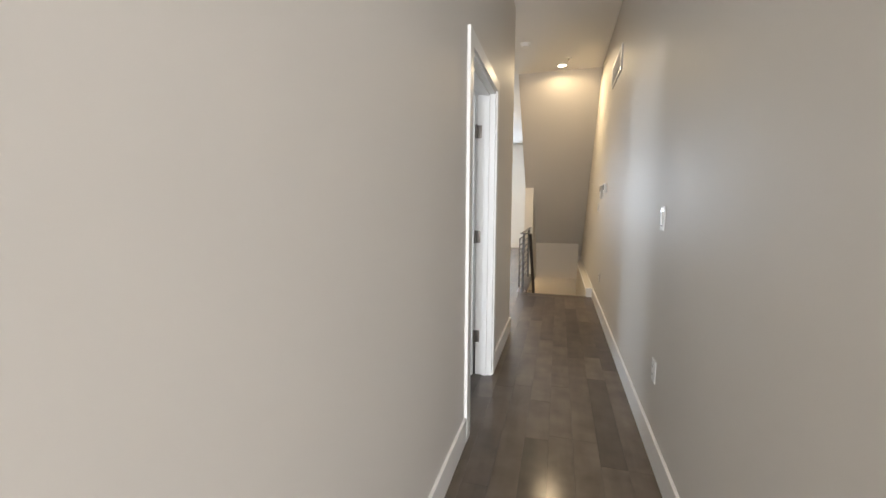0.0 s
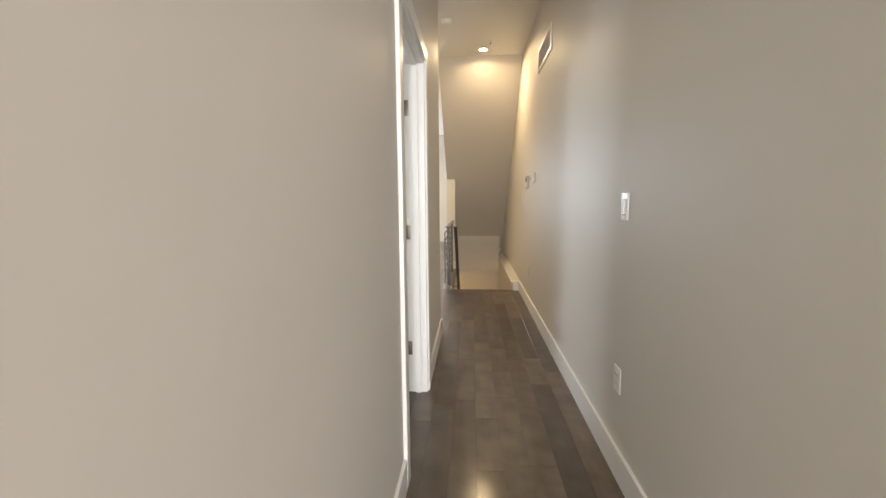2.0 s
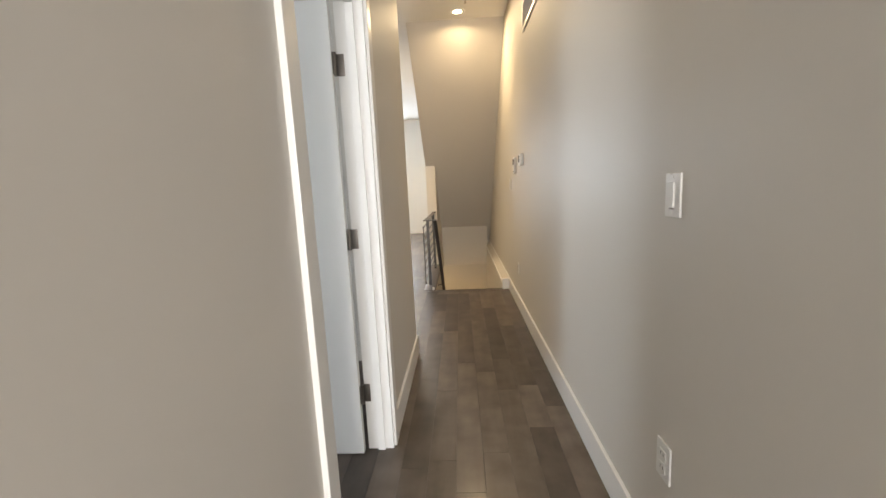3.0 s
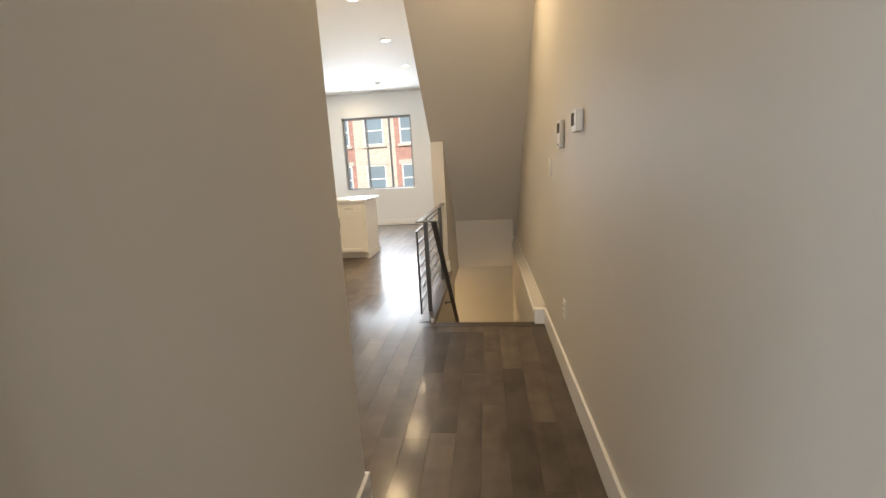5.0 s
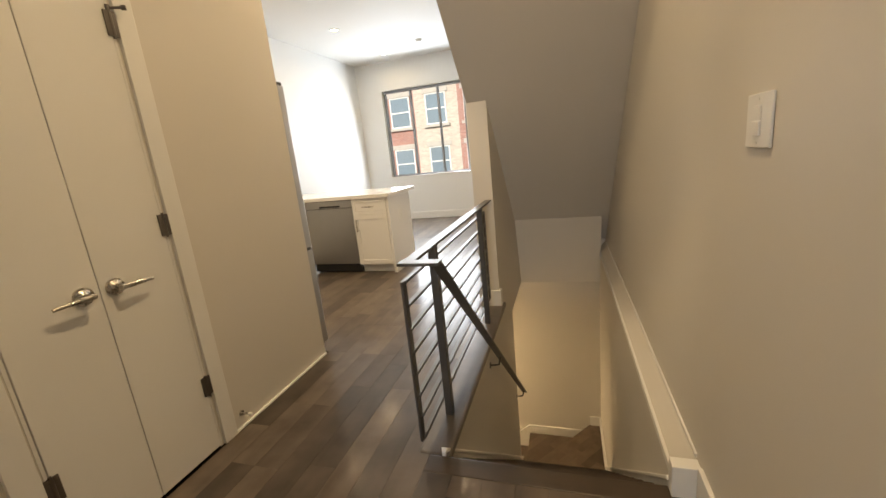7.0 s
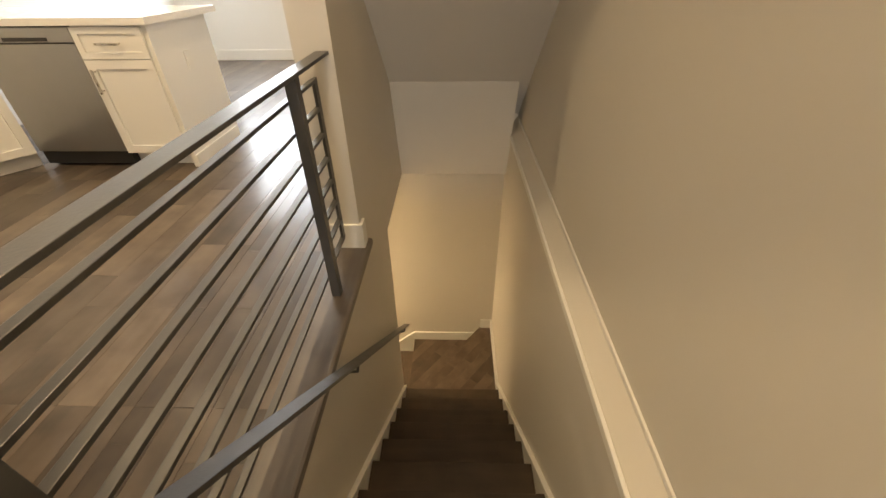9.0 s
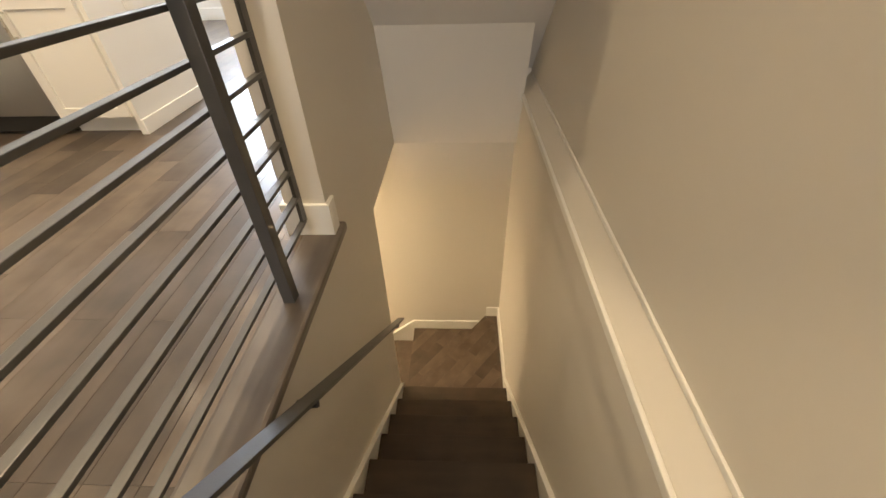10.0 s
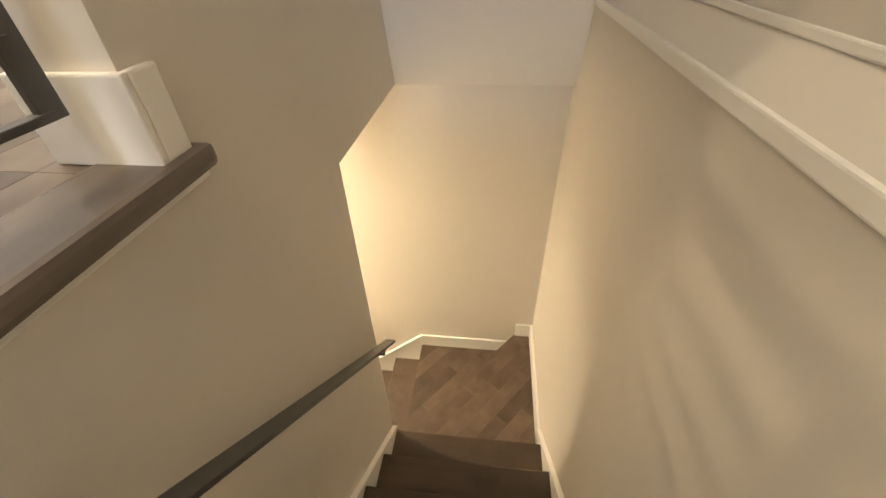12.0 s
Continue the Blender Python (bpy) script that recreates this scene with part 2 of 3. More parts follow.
# ---- walls, floors, ceilings ----
structure("wall_east", boxes((0, 0.12, -7.2, 6.615, -4.2, CEIL)), M_WALL, "long greige painted wall beside hallway and stairs")
_bm = bmesh.new()
prism(_bm, [(-0.07, -4.2), (-0.0005, -4.2), (-0.0005, 0.136), (-0.07, 0.05)], "y", 0.0, 3.35)
structure("wall_stairwell_east", _bm, M_WALL, "greige lower stairwell wall with a sloping ledge on top")
structure("wall_hall_west", boxes((-1.065, -0.95, -7.2, -3.865, 0, CEIL), (-1.065, -0.95, -3.035, -2.02, 0, CEIL),
                                  (-1.065, -0.95, -3.865, -3.035, 2.075, CEIL)), M_WALL, "greige painted hallway wall with a doorway")
structure("wall_bedroom_north", boxes((-4.2, -0.95, -2.02, -1.90, 0, CEIL)), M_WALL, "greige painted wall ending at the hallway corner")
structure("wall_bedroom_west", boxes((-4.3, -4.2, -6.7, -6.5, 0, CEIL), (-4.3, -4.2, -4.3, -1.90, 0, CEIL), (-4.3, -4.2, -6.5, -4.3, 0, 0.9),
                                     (-4.3, -4.2, -6.5, -4.3, 2.3, CEIL)), M_WALL, "greige bedroom wall with a window opening")
structure("wall_bedroom_south", boxes((-4.2, -1.065, -6.7, -6.6, 0, CEIL)), M_WALL, "plain greige bedroom wall")
structure("wall_closet", boxes((-2.155, -2.045, -1.90, -1.83, 0, CEIL), (-2.155, -2.045, -0.99, -0.725, 0, CEIL), (-2.155, -2.045, -0.115, 0.795, 0, CEIL),
                               (-2.155, -2.045, -1.83, -0.99, 2.07, CEIL), (-2.155, -2.045, -0.725, -0.115, 2.085, CEIL)), M_WALL,
          "greige wall with bathroom doorway and closet")
structure("wall_closet_end", boxes((-4.4, -2.155, 0.02, 0.10, 0, CEIL), (-3.05, -2.96, 0.10, 0.795, 0, CEIL), (-2.96, -2.155, 0.10, 0.795, 1.9, CEIL)), M_WALL, "greige end wall between closet and kitchen")
structure("wall_bath_north", boxes((-4.4, -2.155, -0.95, -0.85, 0, CEIL)), M_WALL, "greige bathroom side wall")
structure("wall_west", boxes((-4.5, -4.4, -1.95, 6.615, 0, CEIL)), M_LIVING, "white painted side wall of kitchen and living room")
structure("wall_north", boxes((-4.5, -3.88, 6.475, 6.615, 0, CEIL), (-2.19, 0, 6.475, 6.615, 0, CEIL), (-3.88, -2.19, 6.475, 6.615, 0, 0.885),
                              (-3.88, -2.19, 6.475, 6.615, 2.595, CEIL)), M_LIVING, "white painted living room wall with a wide window")
structure("wall_stub", boxes((-1.11, -0.96, 1.71, 3.45, -0.034, CEIL)), M_WALL, "greige wall end standing beside the stair opening")
structure("wall_stairwell_west", boxes((-1.07, -0.96, 0.0, 2.37, -4.2, -0.034), (-1.07, -0.96, 2.37, 3.35, -0.325, -0.034)), M_WALL,
          "greige stairwell side wall below the floor edge")
structure("wall_stairwell_end", boxes((-3.0, 0, 3.35, 3.45, -4.2, -0.034), (-0.96, 0, 3.35, 3.45, -0.034, CEIL)), M_WALL, "greige end wall above the winder steps")
structure("wall_lower_passage", boxes((-3.0, -1.07, 2.27, 2.37, -4.2, -0.325), (-3.1, -3.0, 2.27, 3.45, -4.2, -0.325)), M_WALL, "greige walls of the lower stair passage")
_bm = bmesh.new()
prism(_bm, [(0.006, CEIL), (3.35, 0.154), (3.35, CEIL)], "x", -1.107, -0.001)
structure("stair_soffit", _bm, M_WALL, "greige sloping soffit under the upper flight", "soffit")
# The bulkhead's face is tilted downwards to put it in shade.
_bm = bmesh.new()
prism(_bm, [(2.98, 0.484), (3.25, -0.325), (3.349, -0.325), (3.349, 0.20)], "x", -0.959, -0.071)
structure("stair_bulkhead", _bm, M_WALL, "greige bulkhead between the soffit and the end wall", "bulkhead")
structure("ceiling", boxes((-4.65, 1.9, -10.6, 6.615, CEIL, CEIL + 0.15)), M_CEIL, "flat white painted ceiling", "ceiling")
structure("ceiling_lower", boxes((-3.0, -1.07, 2.37, 3.35, -0.325, -0.304)), M_CEIL, "white ceiling over the lower stair passage", "ceiling")
# room behind the start of the hallway
structure("wall_back_south", boxes((-3.0, -0.65, -10.6, -10.45, 0, CEIL), (1.05, 1.9, -10.6, -10.45, 0, CEIL), (-0.65, 1.05, -10.6, -10.45, 0, 0.5),
                                   (-0.65, 1.05, -10.6, -10.45, 2.5, CEIL)), M_WALL, "greige wall with a tall window behind the hallway")
structure("wall_back_west", boxes((-3.1, -3.0, -10.6, -7.2, 0, CEIL)), M_WALL, "plain greige wall of the rear room")
structure("wall_back_east", boxes((1.8, 1.9, -10.45, -7.2, 0, CEIL)), M_WALL, "plain greige wall of the rear room")
structure("wall_back_north", boxes((-3.0, -0.95, -7.3, -7.2, 0, CEIL), (0.0, 1.8, -7.3, -7.2, 0, CEIL)), M_WALL, "greige wall beside the hallway entrance")
structure("subfloor", boxes((-4.65, 1.9, -10.6, -0.03, -0.3, -0.022), (-4.5, -1.07, -0.03, 3.45, -0.3, -0.022), (-4.5, 0, 3.45, 6.615, -0.3, -0.022)),
          M_SUB, "dark subfloor under the boards", "floor")
structure("floor_bathroom", boxes((-4.4, -2.1, -1.90, -0.95, -0.022, -0.004)), M_TILE, "brown wood-look bathroom floor tile", "floor")
structure("wall_lower_back", boxes((-0.96, -0.07, -0.15, -0.05, -4.2, -0.30)), M_WALL, "greige wall under the hallway floor")
structure("floor_lower", boxes((-3.0, 0, -0.15, 3.45, -4.3, -4.2)), M_SUB, "dark floor below the stairs", "floor")


# ---- baseboards and trim ----
def baseboard(rows, label="white painted baseboard with a rounded top"):
    bm = bmesh.new()
    for (x0, y0), (x1, y1), (nx, ny), h in rows:
        t = 0.016
        ax0, ax1 = min(x0, x1, x0 + nx * t, x1 + nx * t), max(x0, x1, x0 + nx * t, x1 + nx * t)
        ay0, ay1 = min(y0, y1, y0 + ny * t, y1 + ny * t), max(y0, y1, y0 + ny * t, y1 + ny * t)
        box(bm, ax0, ax1, ay0, ay1, 0.001, h, 0.004)
    return structure("baseboard", bm, M_TRIM, label, "baseboard")


baseboard([((0, -7.2), (0, -0.055), (-1, 0), 0.14)])
baseboard([((-0.95, -7.2), (-0.95, -3.942), (1, 0), 0.14)])
baseboard([((-0.95, -2.96), (-0.95, -1.90), (1, 0), 0.14), ((-2.02, -1.90), (-0.934, -1.90), (0, 1), 0.14)])
baseboard([((-2.045, -0.905), (-2.045, -0.82), (1, 0), 0.11)])
baseboard([((-2.045, -0.03), (-2.045, 0.79), (1, 0), 0.012)], "thin white floor trim along the closet wall")
baseboard([((-4.4, 3.47), (-4.4, 6.475), (1, 0), 0.14), ((-4.38, 6.475), (0, 6.475), (0, -1), 0.14)])
baseboard([((-1.126, 1.71), (-0.944, 1.71), (0, -1), 0.135), ((-1.11, 1.71), (-1.11, 3.45), (-1, 0), 0.135), ((-0.96, 1.71), (-0.96, 1.765), (1, 0), 0.135)])
# ledge trim over the stairs
structure("trim_ledge", boxes((-0.010, -0.001, 0.002, 3.249, 0.130, 0.149), bevel=0.004), M_TRIM, "thin white trim strip on the stairwell ledge", "trim")
structure("trim_ledge_edge", boxes((-0.082, -0.068, 0.002, 3.249, 0.026, 0.060), bevel=0.005), M_TRIM, "white moulding along the stairwell ledge edge", "trim")
structure("trim_block", boxes((-0.092, -0.001, -0.052, 0.0, 0.001, 0.128), bevel=0.004), M_TRIM, "white trim block ending the hallway baseboard", "trim")


# ---- doors ----
def hinge(parent, x, y, z, mat=M_BRONZE, along="y", h=0.09):
    bm = bmesh.new()
    rod(bm, (x, y, z - h / 2), (x, y, z + h / 2), 0.007, 12)
    for i in (-1, 1):
        if along == "y":
            box(bm, x - 0.004, x + 0.003, min(y, y + i * 0.022), max(y, y + i * 0.022), z - h / 2, z + h / 2, 0.001)
        else:
            box(bm, min(x, x + i * 0.03), max(x, x + i * 0.03), y - 0.003, y + 0.003, z - h / 2, z + h / 2, 0.001)
    for s in (-1, 1):
        rod(bm, (x, y, z + s * h / 2), (x, y, z + s * (h / 2 + 0.006)), 0.005, 10)
    return part("hinge", bm, mat, parent, "dark metal hinge", True)


def lever(parent, x, y, z, way):
    """Lever handle on a face that looks along +x; the lever points along way in y."""
    bm = bmesh.new()
    rod(bm, (x, y, z), (x + 0.010, y, z), 0.032, 24)
    rod(bm, (x + 0.01, y, z), (x + 0.02, y, z), 0.026, 24, 0.012)
    rod(bm, (x + 0.01, y, z), (x + 0.055, y, z), 0.010, 16)
    rod(bm, (x + 0.052, y - way * 0.01, z), (x + 0.052, y + way * 0.06, z), 0.0105, 14, 0.009)
    rod(bm, (x + 0.052, y + way * 0.06, z), (x + 0.046, y + way * 0.115, z - 0.004), 0.009, 14, 0.006)
    return part("lever_handle", bm, M_NICKEL, parent, "satin nickel lever handle on a round rose", True)


def bedroom_door():
    d = tagged(new("door_1"), "white flush bedroom door standing open", "door", kind="structure")
    d.location = (0, 0.12, 0)
    part("casing", boxes((-0.95, -0.932, -4.06, -3.985, 0.001, 2.15), (-0.95, -0.932, -3.155, -3.085, 0.001, 2.15), (-0.95, -0.932, -3.985, -3.155, 2.075, 2.15), bevel=0.003), M_TRIM, d)
    part("jamb", boxes((-1.07, -0.945, -3.985, -3.965, 0.001, 2.055), (-1.07, -0.945, -3.175, -3.155, 0.001, 2.055), (-1.07, -0.945, -3.985, -3.155, 2.055, 2.075), bevel=0.002), M_TRIM, d)
    part("door_stop", boxes((-1.02, -0.985, -3.965, -3.953, 0.001, 2.043), (-1.02, -0.985, -3.187, -3.175, 0.001, 2.043), (-1.02, -0.985, -3.953, -3.187, 2.043, 2.055), bevel=0.002), M_TRIM, d)
    slab = part("door_slab", boxes((-1.85, -1.082, -3.222, -3.187, 0.008, 2.045), bevel=0.003), M_DOOR, d, "white flush slab")
    for z in (0.30, 1.05, 1.80):
        bm = bmesh.new()
        rod(bm, (-1.076, -3.196, z - 0.048), (-1.076, -3.196, z + 0.048), 0.008, 12)
        box(bm, -1.079, -1.040, -3.181, -3.176, z - 0.045, z + 0.045, 0.002)
        box(bm, -1.083, -1.079, -3.215, -3.19, z - 0.045, z + 0.045, 0.001)
        part("hinge", bm, M_BRONZE, slab, "dark metal butt hinge", True)
    bm = bmesh.new()
    rod(bm, (-1.79, -3.222, 0.95), (-1.79, -3.232, 0.95), 0.032, 24)
    rod(bm, (-1.79, -3.23, 0.95), (-1.79, -3.275, 0.95), 0.010, 16)
    rod(bm, (-1.80, -3.272, 0.95), (-1.68, -3.268, 0.947), 0.010, 14, 0.006)
    part("lever_handle", bm, M_NICKEL, slab, "", True)


def closet_doors():
    d = tagged(new("door_2"), "closed white double closet doors with lever handles", "door", kind="structure")
    d.location = (0.025, 0.012, 0)
    part("casing", boxes((-2.07, -2.052, -0.83, -0.755, 0.001, 2.165), (-2.07, -2.052, -0.115, -0.04, 0.001, 2.165), (-2.07, -2.052, -0.755, -0.115, 2.09, 2.165), bevel=0.003), M_TRIM, d)
    part("jamb", boxes((-2.18, -2.066, -0.745, -0.735, 0.001, 2.075), (-2.18, -2.066, -0.135, -0.125, 0.001, 2.075), (-2.18, -2.066, -0.745, -0.125, 2.075, 2.085)), M_TRIM, d)
    for y0, y1, hy, ly, way in ((-0.732, -0.4365, -0.735, -0.492, -1), (-0.4335, -0.138, -0.135, -0.385, 1)):
        leaf = part("door_leaf", boxes((-2.097, -2.062, y0, y1, 0.012, 2.07), bevel=0.003), M_DOOR, d, "white flush leaf")
        for z in (0.33, 1.09, 1.86):
            hinge(leaf, -2.056, hy, z)
        lever(leaf, -2.062, ly, 0.905, way)
        bm = bmesh.new()
        rod(bm, (-2.056, hy, 1.905), (-2.056, hy, 1.925), 0.008, 12)
        rod(bm, (-2.056, hy, 1.915), (-2.012, hy + 0.03, 1.915), 0.005, 10)
        rod(bm, (-2.02, hy + 0.024, 1.915), (-2.008, hy + 0.034, 1.915), 0.009, 12)
        part("hinge_stop", bm, M_BRONZE, leaf, "small pin stop with a pad", True)


def bathroom_doorway():
    d = tagged(new("door_3"), "white-cased bathroom doorway with its door swung in", "door", kind="structure")
    d.location = (0.025, 0.03, 0)
    part("casing", boxes((-2.07, -2.052, -1.91, -1.85, 0.001, 2.135), (-2.07, -2.052, -1.03, -0.94, 0.001, 2.135), (-2.07, -2.052, -1.85, -1.03, 2.06, 2.135), bevel=0.003), M_TRIM, d)
    part("jamb", boxes((-2.185, -2.066, -1.86, -1.84, 0.001, 2.045), (-2.185, -2.066, -1.04, -1.02, 0.001, 2.045), (-2.185, -2.066, -1.86, -1.02, 2.045, 2.07), bevel=0.002), M_TRIM, d)
    part("door_stop", boxes((-2.14, -2.105, -1.052, -1.04, 0.001, 2.035), (-2.14, -2.105, -1.84, -1.828, 0.001, 2.035), bevel=0.002), M_TRIM, d)
    part("threshold", boxes((-2.19, -2.06, -1.84, -1.04, -0.004, 0.014), bevel=0.004), M_STONE, d, "white marble threshold")
    for z in (0.32, 1.05, 1.8):
        bm = bmesh.new()
        box(bm, -2.18, -2.145, -1.046, -1.039, z - 0.045, z + 0.045, 0.002)
        rod(bm, (-2.187, -1.05, z - 0.045), (-2.187, -1.05, z + 0.045), 0.007, 12)
        part("hinge", bm, M_BRONZE, d, "", True)


def wall_stop(x, y, z):
    """A small spring stop with a rubber tip, screwed to the wall near the floor."""
    d = thing("door_stop", "small white rubber-tipped stop low on the closet wall", "door stop")
    bm = bmesh.new()
    rod(bm, (x, y, z), (x + 0.006, y, z), 0.014, 18)
    rod(bm, (x + 0.006, y, z), (x + 0.05, y, z), 0.006, 12)
    part("stem", bm, M_NICKEL, d, "", True)
    bm = bmesh.new()
    rod(bm, (x + 0.05, y, z), (x + 0.068, y, z), 0.010, 16, 0.008)
    part("tip", bm, M_PLASTIC, d, "white rubber tip", True)


wall_stop(-2.045, 0.03, 0.075)
bedroom_door()
closet_doors()
bathroom_doorway()


# ---- stairs ----
RISE, RUN = 0.2077, 0.237


def clip(poly, n, d):
    """The part of a polygon on the side of a line where p . n >= d."""
    out = []
    for p, q in zip(poly, poly[1:] + poly[:1]):
        a, b = p[0] * n[0] + p[1] * n[1] - d, q[0] * n[0] + q[1] * n[1] - d
        if a >= 0:
            out.append(p)
        if a * b < 0:
            u = a / (a - b)
            out.append((p[0] + u * (q[0] - p[0]), p[1] + u * (q[1] - p[1])))
    return out


def boards(parent, shape, z):
    """Covers a winder tread with boards that run along its diagonal nosing."""
    w = Vector((0.76, 0.965)).normalized()
    n = (-w.y, w.x)
    ds = [p[0] * n[0] + p[1] * n[1] for p in shape]
    es = [p[0] * w.x + p[1] * w.y for p in shape]
    d, row = min(ds), 0
    while d < max(ds):
        strip = clip(clip(shape, n, d + 0.0004), (-n[0], -n[1]), -(d + 0.0985))
        c = min(es) - 0.23 * (row % 3)
        while len(strip) > 2 and c < max(es):
            cell = clip(clip(strip, w, c + 0.0004), (-w.x, -w.y), -(c + 0.62)) if len(strip) > 2 else []
            if len(cell) > 2:
                bm = bmesh.new()
                prism(bm, cell, "z", z - 0.03, z)
                part("board", bm, M_DIAG, parent)
            c += 0.6204
        d, row = d + 0.0989, row + 1


def staircase():
    s = tagged(new("staircase"), "dark wooden stairs turning by winders", "stairs", kind="structure")
    for k in range(1, 11):
        part("tread", boxes((-0.942, -0.088, (k - 1) * RUN - 0.03, k * RUN, -k * RISE - 0.03, -k * RISE), bevel=0.007), M_TREAD, s)
    for k in range(1, 12):
        y = (k - 1) * RUN - 0.03
        part("riser", boxes((-0.942, -0.088, y - 0.018, y, -k * RISE + 0.0005, -(k - 1) * RISE - (0.03 if k > 1 else 0.022))), M_TREAD, s)
    e = 10 * RUN
    for k, shape in ((11, [(-0.073, e - 0.03), (-0.96, e - 0.03), (-0.97, e + 0.02), (-0.20, 3.349), (-0.073, 3.349)]),
                     (12, [(-0.965, e - 0.02), (-0.965, 3.349), (-0.18, 3.349)])):
        boards(s, shape, -k * RISE)
    a, b = Vector((-0.965, e + 0.0, 0)), Vector((-0.19, 3.349, 0))
    n = (b - a).cross(Vector((0, 0, 1))).normalized() * 0.02
    bm = bmesh.new()
    prism(bm, [(a + n)[:2], (b + n)[:2], (b + n * 2)[:2], (a + n * 2)[:2]], "z", -12 * RISE, -11 * RISE - 0.03)
    part("winder_riser", bm, M_TREAD, s)
    for j in range(0, 6):
        x1 = -0.96 - j * RUN
        part("tread", boxes((x1 - RUN - 0.02, x1, 2.37, 3.332, -(13 + j) * RISE - 0.03, -(13 + j) * RISE), bevel=0.006), M_DIAG, s)
        part("riser", boxes((x1 - 0.002, x1 + 0.016, 2.37, 3.332, -(13 + j) * RISE, -(12 + j) * RISE - 0.03)), M_TREAD, s)
    # skirting that follows the steps
    for x0, x1, y1 in ((-0.088, -0.071, 10 * RUN + 0.12), (-0.959, -0.942, 10 * RUN)):
        bm = bmesh.new()
        sl = RISE / RUN
        prism(bm, [(0.0, 0.045), (y1, 0.045 - sl * y1), (y1, -0.45 - sl * y1), (0.0, -0.45)], "x", x0, x1)
        part("skirt", bm, M_TRIM, s, "white stepped skirting board")
        bm = bmesh.new()
        mid = (x0 + x1) / 2 + (0.004 if x0 < -0.5 else -0.004)
        bar(bm, (mid, 0, 0.035), (mid, y1, 0.035 - sl * y1), 0.026, 0.016, 0.005)
        part("skirt_cap", bm, M_TRIM, s)
    part("skirt_end", boxes((-1.07, -0.938, 2.368, 2.39, -11 * RISE, -10 * RISE - 0.06), bevel=0.003), M_TRIM, s)
    b = 11 * RISE
    part("skirt", boxes((-0.088, -0.071, 2.44, 3.349, -b, -b + 0.125), (-0.20, -0.088, 3.332, 3.349, -b, -b + 0.125), bevel=0.003), M_TRIM, s)
    b = 12 * RISE
    part("skirt", boxes((-0.965, -0.16, 3.332, 3.349, -b, -b + 0.12), bevel=0.003), M_TRIM, s)
    bm = bmesh.new()
    sl = RISE / RUN
    prism(bm, [(-0.965, -b + 0.125), (-2.8, -b + 0.125 - sl * 1.835), (-2.8, -b - 0.4 - sl * 1.835), (-0.965, -b - 0.4)], "y", 3.333, 3.349)
    part("skirt", bm, M_TRIM, s)
    bm = bmesh.new()
    bar(bm, (-0.965, 3.33, -b + 0.118), (-2.8, 3.33, -b + 0.118 - sl * 1.835), 0.02, 0.016, 0.004)
    part("skirt_cap", bm, M_TRIM, s)


M_DIAG = wood("winder_wood", (0.042, 0.029, 0.019), (0.14, 0.10, 0.07), 0.34, (5.0, 4.0, 6.0), 0.35)
staircase()
nose = tagged(new("floor_nosing"), "dark wooden nosing board along the stair opening", "trim", kind="structure")
part("side_board", boxes((-1.07, -0.924, 0.001, 1.79, -0.036, 0.004), bevel=0.012), M_NOSE, nose)
part("cove", boxes((-0.96, -0.945, 0.02, 1.78, -0.055, -0.036), bevel=0.004), M_TRIM, nose, "pale strip under the nosing")
part("front_board", boxes((-1.016, -0.001, -0.095, 0.0, -0.022, 0.002), bevel=0.006), M_TREAD, nose)


# ---- railing ----
def railing():
    r = thing("stair_railing", "charcoal steel railing with flat horizontal bars beside the stairs", "railing")
    bm = bmesh.new()
    bar(bm, (-1.0, -0.03, 0.876), (-1.0, 1.708, 0.876), 0.05, 0.012)
    part("top_rail", bm, M_IRON, r)
    for y in (0.285, 1.36):
        part("post", boxes((-1.019, -0.983, y - 0.019, y + 0.019, 0.004, 0.87), bevel=0.002), M_IRON, r)
    for y in (-0.015, 1.655):
        part("end_bar", boxes((-1.037, -1.025, y - 0.018, y + 0.018, 0.088, 0.800), bevel=0.002), M_IRON, r)
    for i in range(8):
        z = 0.095 + i * (0.793 - 0.095) / 7
        part("bar", boxes((-1.043, -1.021, -0.015, 1.655, z - 0.006, z + 0.006), bevel=0.002), M_IRON, r)
    return r


def handrail():
    h = thing("handrail", "sloping charcoal flat steel handrail along the stairs", "handrail")
    bm = bmesh.new()
    bar(bm, (-0.885, -0.03, 0.879), (-0.885, 2.37, -1.236), 0.045, 0.012)
    part("rail", bm, M_IRON, h)
    bm = bmesh.new()
    box(bm, -1.025, -0.863, -0.07, -0.015, 0.874, 0.886, 0.002)
    part("return_plate", bm, M_IRON, h)
    for y in (1.12, 2.28):
        z = 0.879 - (y + 0.03) * (2.115 / 2.40)
        bm = bmesh.new()
        rod(bm, (-0.96, y, z - 0.075), (-0.954, y, z - 0.075), 0.022, 18)
        rod(bm, (-0.956, y, z - 0.075), (-0.895, y, z - 0.065), 0.006, 10)
        rod(bm, (-0.895, y, z - 0.065), (-0.885, y, z - 0.005), 0.006, 10)
        part("bracket", bm, M_IRON, h, "", True)
    return h


railing()
handrail()


